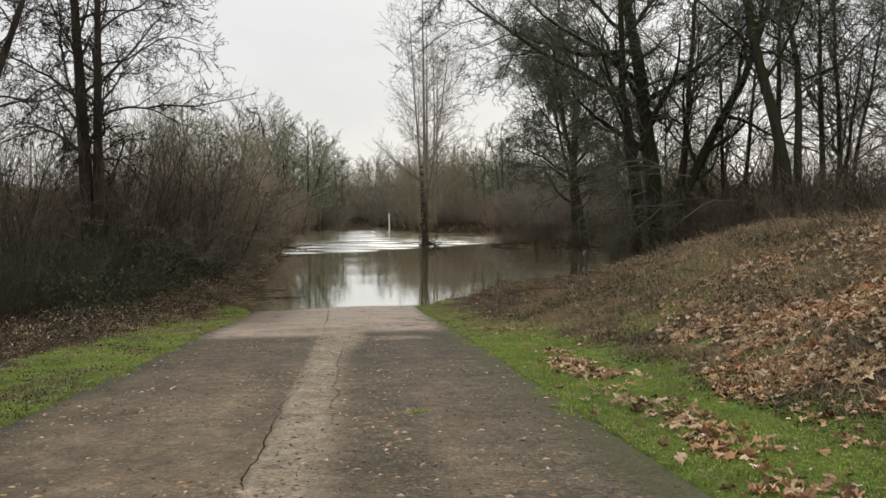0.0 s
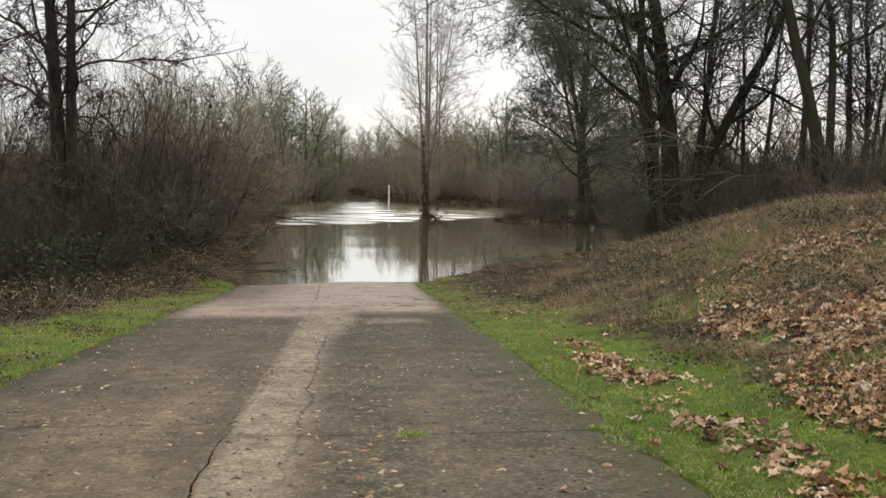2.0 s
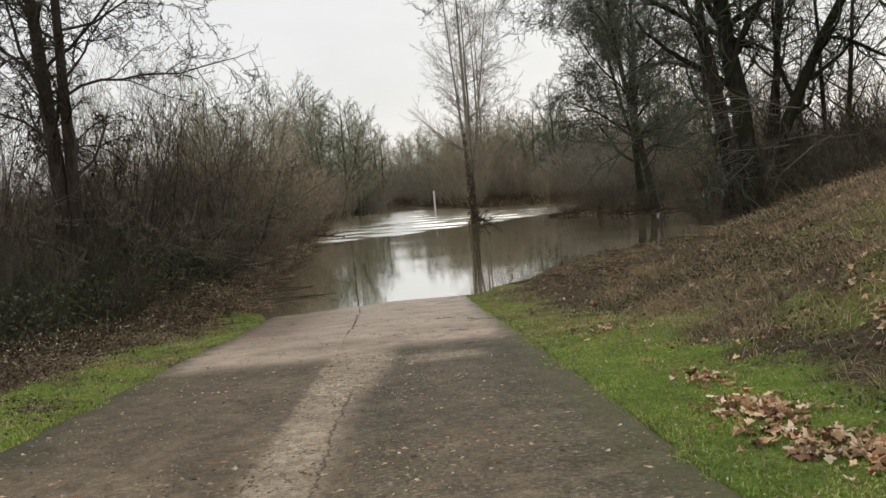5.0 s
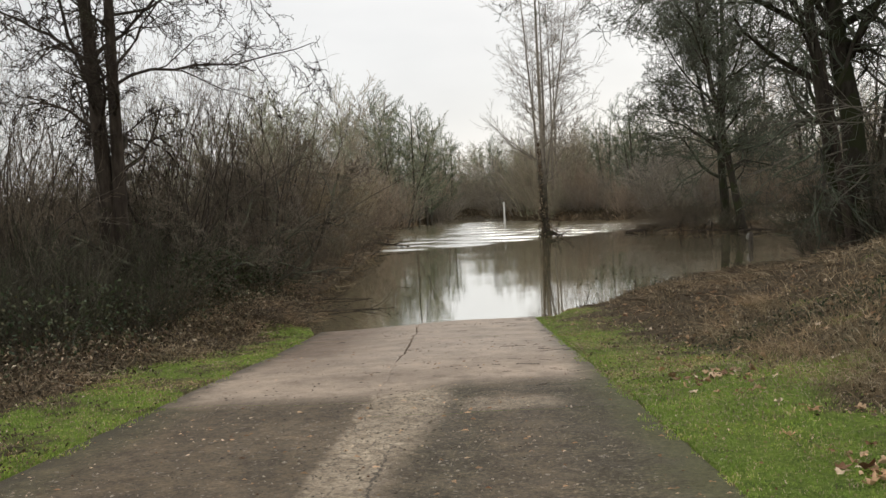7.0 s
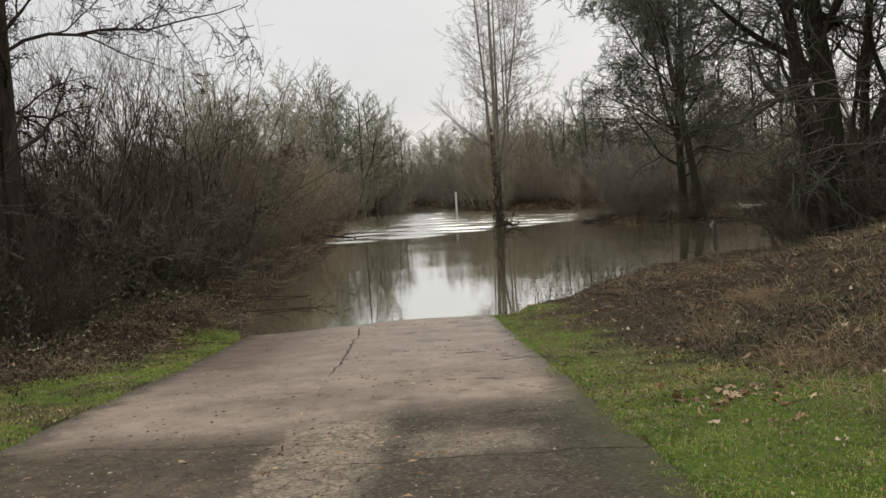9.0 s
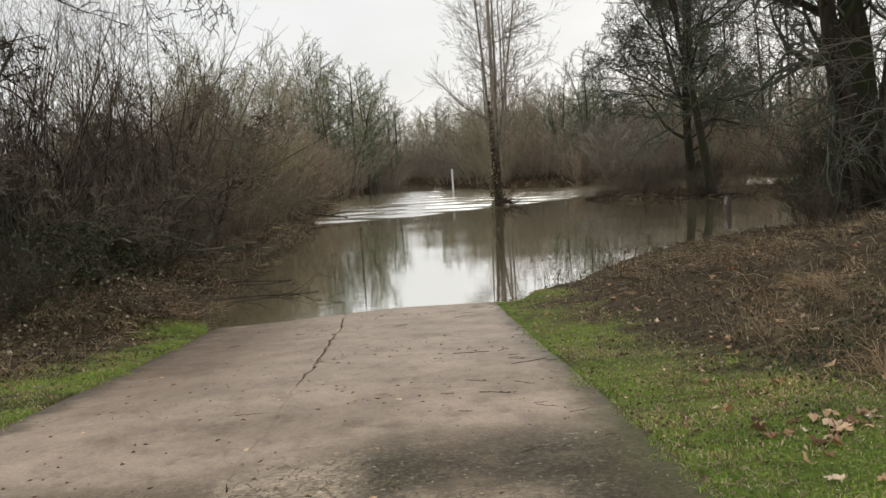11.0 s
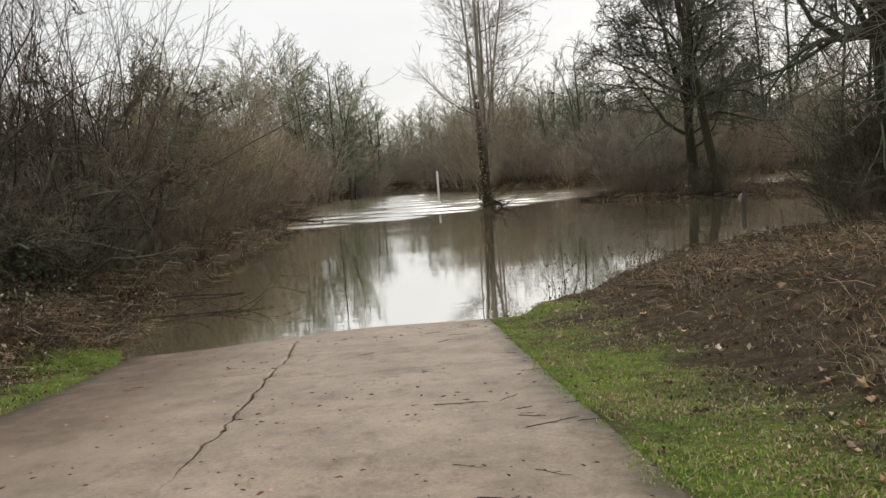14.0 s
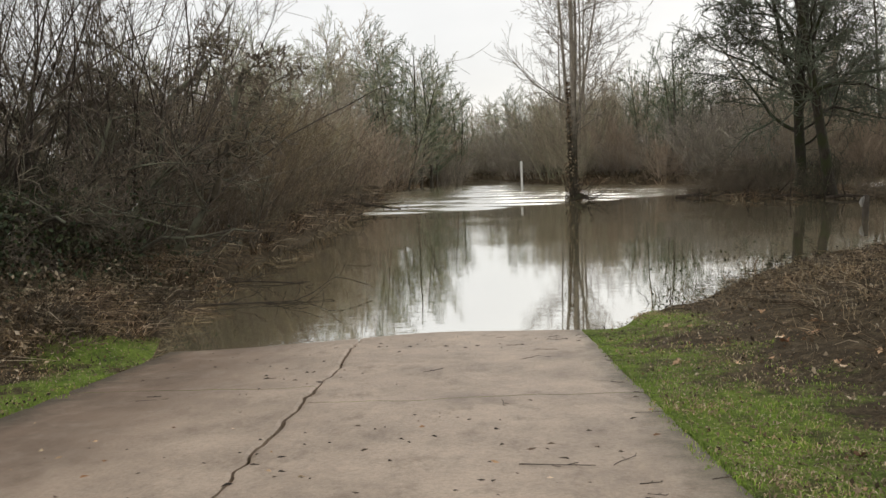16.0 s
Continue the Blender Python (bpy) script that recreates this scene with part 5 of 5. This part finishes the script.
x, y = scatter(98000, 2.2, 11, -2, 28, lambda x, y: litter(x, y) * ss(y + 3 * value_noise(x, y, 0.7, 69), -1, 5))
near = [i for i in range(len(x)) if x[i] < 6.2 and y[i] < 17]
rs.shuffle(near)
near = set(near[:280])
vs, fs, base = [], [], 0
singles = []
for i in range(len(x)):
    m = leaf_pose(x[i], y[i], rs.uniform(0.07, 0.15))
    if i in near:
        singles.append(m)
        continue
    v, f = SHAPES[i % 12]
    mm = np.array(m)
    vs.append(v @ mm[:3, :3].T + mm[:3, 3])
    fs.append(f + base)
    base += len(v)
fallen = tagged(new("leaf_litter", mesh_of("leaf_litter", np.concatenate(vs), np.concatenate(fs), LEAF)), "brown fallen maple leaves strewn over the grassy bank", "leaves", kind="stuff")
LEAF_MESHES = [mesh_of("leaf", v, f, LEAF) for v, f in SHAPES]

x, y = scatter(3400, 2.1, 7, 3.5, 28.5, lambda x, y: 0.15 + 0.85 * ss(value_noise(x, y, 0.7, 66), 0.4, 0.7))
tagged(new("leaf_flakes", leaf_clouds("leaf_flakes", x, y, 0.045, 0.017, LEAF)), "tan scraps of leaf in the grass", "leaves", kind="stuff")
x, y = scatter(1800, -5.4, -3.3, 6.5, 27.5, lambda x, y: 0.1 + 0.9 * ss(value_noise(x, y, 0.7, 67), 0.4, 0.7))
tagged(new("leaf_flakes", leaf_clouds("leaf_flakes", x, y, 0.045, 0.017, LEAF)), "tan scraps of leaf in the shaded verge", "leaves", kind="stuff")

for lx, ly, size in ((2.2, 7.66, 0.2), (3.25, 13.7, 0.16), (3.35, 16.4, 0.14), (3.0, 11.6, 0.15), (4.1, 19.3, 0.16), (3.9, 21.2, 0.16), (3.4, 17.9, 0.15), (3.2, 18.3, 0.14)):
    m = leaf_pose(lx, ly, size)
    m.translation.z += 0.02
    singles.append(m)

# ---- litter on the road ----


def road_z(x, y):
    return -FALL * y - dip(x, y)


def chips(name, x, y, size, mat, flat=0.5):
    """Small five-cornered lumps lying on the road."""
    n = len(x)
    s = size * rs.uniform(0.5, 1.5, n)
    a = rs.uniform(0, 2 * math.pi, n)
    k = np.arange(5)[None, :] * 2 * math.pi / 5 + a[:, None]
    r = s[:, None] * rs.uniform(0.6, 1.2, (n, 5)) * (1 + 0.7 * np.cos(2 * (k - rs.uniform(0, math.pi, n)[:, None])))
    ring = np.stack([x[:, None] + r * np.cos(k), y[:, None] + r * np.sin(k), road_z(x, y)[:, None] + 0 * k - 0.004], 2)
    top = np.stack([x, y, road_z(x, y) + s * flat + 0.003], 1)[:, None, :]
    v = np.concatenate([ring, top], 1).reshape(-1, 3)
    i = np.arange(n)[:, None] * 6
    return mesh_of(name, v, np.concatenate([i + np.array([[j, (j + 1) % 5, 5]]) for j in range(5)]), mat)


x, y = scatter(6500, -3.2, 2.1, 3.5, 20, lambda x, y: (0.25 + 0.75 * ss(value_noise(x, y, 0.8, 71), 0.4, 0.7)) * (1 - 0.9 * ss(y, 16, 19)))
tagged(new("gravel", chips("gravel", x, y, 0.013, GRAVEL)), "pale gravel and leaf flakes on the road", "gravel", kind="stuff")
x, y = scatter(2600, -3.2, 2.1, 3.5, 24, lambda x, y: (0.2 + 0.8 * ss(value_noise(x, y, 0.9, 73), 0.4, 0.75)) * (1 - 0.85 * ss(y, 15, 19)))
tagged(new("leaf_flakes", chips("leaf_flakes", x, y, 0.024, LEAF, 0.3)), "tan scraps of leaf scattered on the road", "leaves", kind="stuff")
xj = rs.uniform(0.5, 2.1, 1500)
yj = 8.33 + 0.3 * (value_noise(xj, xj * 0 + 8.33, 0.8, 36) - 0.5) + rs.normal(0, 0.035, 1500)
keep = rs.rand(1500) < ss(value_noise(xj, xj * 0, 2.4, 74), 0.3, 0.6)
tagged(new("joint_grass", blade_mesh("joint_grass", xj[keep], yj[keep], 0.03, 0.008, 1.6, GRASS)), "thin grass growing in a joint of the road", "grass", kind="stuff")
x, y = scatter(1300, -3.2, 2.1, 4, 28.2, lambda x, y: 0.25 + 0.75 * ss(y, 17, 22) * ss(value_noise(x, y, 0.9, 72), 0.35, 0.7))
tagged(new("road_debris", chips("road_debris", x, y, 0.021, DEBRIS, 0.14)), "dark bits of bark and leaf left on the road", "debris", kind="stuff")


def twig_mesh(length, seed):
    out = [[], []]
    limb(out, random.Random(seed), (0, 0, 0.012), (1, 0, 0), length, 0.0045, 0, dict(kid=0.55, segs=(5, 2), wob=(0.12, 0.2), lift=(0, 0), end=(0.4, 0.5), kids=(3,), low=(0.2,), fork=((25, 55),), ratio=(0.35,), shrink=(0.3,), thin=0.003))
    pts = [([(a, b, 0.01 + abs(c - 0.012) * 0.15) for a, b, c in p], r) for p, r in out[0] + out[1]]
    vs, fs = tubes(pts, 4)
    return mesh_of("twig", vs, fs, DEBRIS, True)


TWIGS = [twig_mesh(l, i) for i, l in enumerate((0.25, 0.35, 0.18, 0.5))]
x, y = scatter(80, -2.8, 2.0, 17.5, 28, lambda x, y: 0.25 + 0.75 * ss(x, 0.2, 1.2))
for i in range(min(46, len(x))):
    tw = new("twig", TWIGS[i % 4])
    tw.matrix_basis = Matrix.Translation((x[i], y[i], float(road_z(x[i], y[i])) - 0.002)) @ Matrix.Rotation(-math.atan(FALL), 4, "X") @ Matrix.Rotation(rs.normal(0, 1.0), 4, "Z") @ Matrix.Scale(rs.uniform(0.4, 0.9), 4)
    tagged(tw, "small dark fallen twig lying on wet concrete", "twig", "twigs on the road")

# ---- things in and by the water ----


def box(bm, size, at, bevel=0.0):
    r = bmesh.ops.create_cube(bm, size=1.0, matrix=Matrix.Translation(at) @ Matrix.Diagonal((*size, 1)))
    if bevel:
        bmesh.ops.bevel(bm, geom=list({e for v in r["verts"] for e in v.link_edges}), offset=bevel, segments=2, affect="EDGES")


bm = bmesh.new()
box(bm, (0.14, 0.1, 3.1), (0, 0, 0.15), 0.012)
marker = new("marker_post")
part("post", bm, WHITE_PAINT, marker)
set_at(tagged(marker, "white painted marker post standing in the flood", "post"), pose(2.95, 72.0, WATER_Z, 0, -0.5, 0))

stump = new("wooden_post")
vs, fs = tubes([([(0, 0, -1.2), (0, 0, -0.2), (0.01, 0, 0.3), (0.02, 0.01, 0.62), (0.02, 0.01, 0.68)], [0.11, 0.1, 0.095, 0.09, 0.02])], 10)
part("post", mesh_of("post", vs, fs, OLD_WOOD, True), None, stump)
vs, fs = tubes([([(-0.1, 0, 0.3), (-0.13, -0.02, 0.42), (-0.1, -0.03, 0.55), (-0.05, -0.02, 0.62)], [0.02, 0.07, 0.06, 0.015])], 7)
part("caught_debris", mesh_of("caught_debris", vs, fs, PALE_CLOTH, True), None, stump, "pale flood debris caught on the post")
set_at(tagged(stump, "dark weathered wooden post with pale debris in the water", "post"), Matrix.Translation((12.4, 44.0, WATER_Z)))


def drift(name, pts, r, mat, label, twigs=5, seed=1):
    """A dead branch along pts, with side twigs."""
    rng = random.Random(seed)
    n = len(pts)
    main = [(pts, [r * (1 - 0.75 * i / (n - 1)) for i in range(n)])]
    spec = dict(kid=0.55, segs=(4, 3), wob=(0.2, 0.25), lift=(0.0, 0.0), end=(0.3, 0.5), kids=(4,), low=(0.2,), fork=((25, 60),), ratio=(0.5,), shrink=(0.3,), thin=0.005)
    root = new(name)
    vs, fs = tubes(main, 7)
    part("limb", mesh_of("limb", vs, fs, mat, True), None, root)
    for i in range(twigs):
        out = [[], []]
        j = 1 + i % (n - 1)
        d = Vector(pts[j]) - Vector(pts[j - 1])
        d = (d.normalized() + Vector((rng.gauss(0, 0.6), rng.gauss(0, 0.6), rng.gauss(0.05, 0.4)))).normalized()
        limb(out, rng, pts[j], tuple(d), rng.uniform(0.5, 1.4), r * 0.4, 0, spec)
        vs, fs = tubes(out[0] + out[1], 4)
        part("side_twig", mesh_of("side_twig", vs, fs, mat, True), None, root)
    return tagged(root, label, "branch")


drift("dead_branch", [(12.2, 34.2, 1.2), (11.4, 33.9, 1.0), (10.4, 33.6, 1.15), (9.5, 33.3, 0.75), (8.7, 33.2, 0.55)], 0.035, BARK_BLEACHED, "bleached dead branch hanging out over the bank", 7, 3)
drift("dead_branch", [(12.6, 33.9, 0.4), (12.0, 33.2, 0.1), (11.4, 32.8, -0.2), (10.9, 32.4, -0.7), (10.7, 32.2, -1.2)], 0.028, BARK_BLEACHED, "bleached dead branch drooping from the maple", 7, 4)
drift("dead_branch", [(12.9, 34.0, 2.2), (12.0, 33.6, 2.5), (11.0, 33.4, 2.4), (10.2, 33.3, 2.1)], 0.03, BARK_BLEACHED, "pale dead branch reaching from the maple", 6, 5)
drift("dead_branch", [(13.6, 30.5, 0.9), (12.8, 29.9, 0.7), (12.0, 29.4, 0.3), (11.3, 29.1, -0.1)], 0.035, BARK_BLEACHED, "pale dead branch above the bank's crest", 7, 6)
drift("driftwood", [(-5.2, 52.0, WATER_Z + 0.5), (-4.6, 52.6, WATER_Z + 0.35), (-3.9, 53.2, WATER_Z + 0.2), (-3.2, 53.9, WATER_Z + 0.02)], 0.08, BARK_DARK, "dark dead limb lying in the water at the thicket's edge", 8, 7)
drift("driftwood", [(-4.3, 30.4, WATER_Z + 0.06), (-3.7, 30.7, WATER_Z + 0.05), (-3.0, 30.9, WATER_Z + 0.03), (-2.5, 31.2, WATER_Z)], 0.025, BARK_DARK, "thin dead branch floating at the water's edge", 5, 8)
drift("driftwood", [(-4.6, 33.0, WATER_Z + 0.06), (-3.9, 33.2, WATER_Z + 0.05), (-3.2, 33.1, WATER_Z + 0.03), (-2.7, 33.3, WATER_Z)], 0.025, BARK_DARK, "thin dead branch floating at the water's edge", 5, 9)

arch = random.Random(57)
for i in range(8):
    bx, by = arch.uniform(-6.6, -5.3), arch.uniform(30.6, 33.2)
    bz, dx, dy, dz, pts = float(land(bx, by)) - 0.1, arch.uniform(0.0, 0.5), arch.uniform(-0.3, 0.1), arch.uniform(0.5, 0.75), []
    for j in range(7):
        pts.append((bx, by, max(bz, WATER_Z + 0.1)))
        bx, by, bz, dz = bx + dx * 0.8 + arch.gauss(0, 0.1), by + dy + arch.gauss(0, 0.1), bz + dz * 0.75 + arch.gauss(0, 0.07), dz - 0.12
    drift("leaning_branch", pts, arch.uniform(0.03, 0.05), BARK_LICHEN, "crooked lichened willow limb arching over the water's edge", 9, 60 + i)
for i, (ax, ay, bx, by) in enumerate(((9.3, 56.1, 11.3, 55.0), (11.2, 54.8, 12.9, 54.1), (12.8, 53.7, 14.4, 53.1), (14.6, 52.6, 16.4, 52.2))):
    drift("driftwood", [(ax, ay, WATER_Z + 0.03), (ax * 0.65 + bx * 0.35, ay * 0.65 + by * 0.35 - 0.15, WATER_Z + 0.14), (ax * 0.3 + bx * 0.7, ay * 0.3 + by * 0.7, WATER_Z + 0.1), (bx, by, WATER_Z + 0.05)], 0.09, BARK_DARK, "dark log stranded along the edge of the flooded spit", 7, 80 + i)
rng_d = random.Random(17)
for i in range(5):
    a0 = rng_d.uniform(-0.5, 0.6)
    drift("driftwood", [(4.45 + 0.1 * i, 55.75 + 0.1 * rng_d.random(), WATER_Z + 0.05 + 0.06 * i), (4.75 + 0.07 * i, 55.7, WATER_Z + 0.1 + 0.06 * i), (4.98 + 0.08 * i, 55.7 + 0.15 * a0, WATER_Z + 0.16 + 0.2 * a0), (5.15 + 0.08 * i, 55.7 + 0.3 * a0, WATER_Z + 0.08 + 0.3 * max(a0, 0))], 0.05, BARK_DARK, "dark flood-borne limb caught at the cottonwood's foot", 4, 40 + i)
for i, (px, py, a, h) in enumerate(((-5.7, 16.4, 0.5, 0.55), (-5.9, 18.6, -0.4, 0.6), (-6.2, 21.0, 0.3, 0.7), (-5.6, 23.4, -0.6, 0.6), (-6.6, 24.8, 0.2, 0.8))):
    pz = float(land(px, py))
    stalk = new("dead_stalk")
    vs, fs = tubes([([(px, py, pz - 0.05), (px + 0.2 * a, py + 0.05, pz + h * 0.5), (px + 0.5 * a, py + 0.08, pz + h), (px + 0.85 * a, py + 0.1, pz + h * 1.25)], [0.009, 0.008, 0.006, 0.003])], 6)
    part("stem", mesh_of("stem", vs, fs, BARK_BLEACHED, True), None, stalk)
    tagged(stalk, "pale dead stalk leaning out of the brambles", "stalk", "dead stalks")

hang = random.Random(91)
for i in range(6):
    bx, by, bz = hang.uniform(11.8, 16.0), hang.uniform(28.5, 34.0), hang.uniform(0.0, 2.6)
    ax, az, pts = hang.uniform(-0.75, -0.45), hang.uniform(-0.05, 0.2), []
    for j in range(7):
        pts.append((bx, by, max(bz, float(land(bx, by)) + 0.15)))
        bx, by, bz, az = bx + ax + hang.gauss(0, 0.08), by - 0.12 + hang.gauss(0, 0.12), bz + az + hang.gauss(0, 0.07), az - 0.06
    drift("dead_branch", pts, hang.uniform(0.016, 0.028), BARK_BLEACHED, "thin pale dead branch arching from the wood's edge", 8, 20 + i)

# snag that leans beside the maple
snag = new("leaning_snag")
vs, fs = tubes([([(12.35, 34.1, -2.6), (12.25, 34.15, -1.4), (12.05, 34.2, 0.0), (11.85, 34.2, 1.6), (11.6, 34.2, 3.2), (11.35, 34.3, 4.8)], [0.19, 0.15, 0.13, 0.12, 0.1, 0.05])], 9)
part("trunk", mesh_of("trunk", vs, fs, BARK_DARK, True), None, snag)
tagged(snag, "thin leaning dead trunk beside the mossy maple", "tree")

# sprigs in the shallows
x, y = scatter(120, 3.2, 6.5, 29.5, 34.5, lambda x, y: np.exp(-((y - shore_right(x) - 0.3) / 0.4) ** 2))
tagged(new("water_weed", stems_mesh("water_weed", zip(x, y), 5, 0.7, 0.25, 0.006, BRAMBLE)), "dark weed stems standing in the shallows", "weed", kind="stuff")
xw = np.repeat(x, 14) + rs.normal(0, 0.12, len(x) * 14)
yw = np.repeat(y, 14) + rs.normal(0, 0.12, len(x) * 14)
tagged(new("weed_leaves", leaf_clouds("weed_leaves", xw, yw, 0.75, 0.03, BRAMBLE_LEAF)), "dark weed leaves at the water's edge", "weed", kind="stuff")

# pale clump on the far bank
x, y = rs.normal(-4.6, 0.5, 60), rs.normal(75.6, 0.4, 60)
tagged(new("reed_clump", stems_mesh("reed_clump", zip(x, y), 10, 0.9, 0.4, 0.02, STRAW)), "pale yellow reed clump on the far bank", "grass", kind="stuff")

# ivy wrapped round the foot of the cottonwood
n = 1500
z = 5.4 * rs.rand(n) ** 2.3
a = rs.uniform(0, 2 * math.pi, n)
rad = (0.36 - 0.045 * z) * rs.uniform(0.45, 1.1, n) * (0.75 + 0.5 * value_noise(a, z, 1.4, 96))
p = np.stack([rad * np.cos(a) - 0.05 - 0.035 * z, rad * np.sin(a), z], 1)
u = rs.normal(0, 1, (n, 3))
w = np.cross(u, rs.normal(0, 1, (n, 3)))
u *= 0.055 / np.linalg.norm(u, axis=1, keepdims=True)
w *= 0.04 / np.linalg.norm(w, axis=1, keepdims=True)
v = np.stack([p - u, p + w, p + u, p - w], 1).reshape(-1, 3)
i = np.arange(n)[:, None] * 4
part("ivy", mesh_of("ivy", v, np.concatenate([i + np.array([[0, 1, 2]]), i + np.array([[0, 2, 3]])]), BRAMBLE), None, cotton, "dark withered ivy on the lower trunk")

# single leaves, nearest the walk
for i, m in enumerate(singles):
    lf = new("leaf", LEAF_MESHES[i % 12])
    lf.parent = fallen
    lf.matrix_basis = m
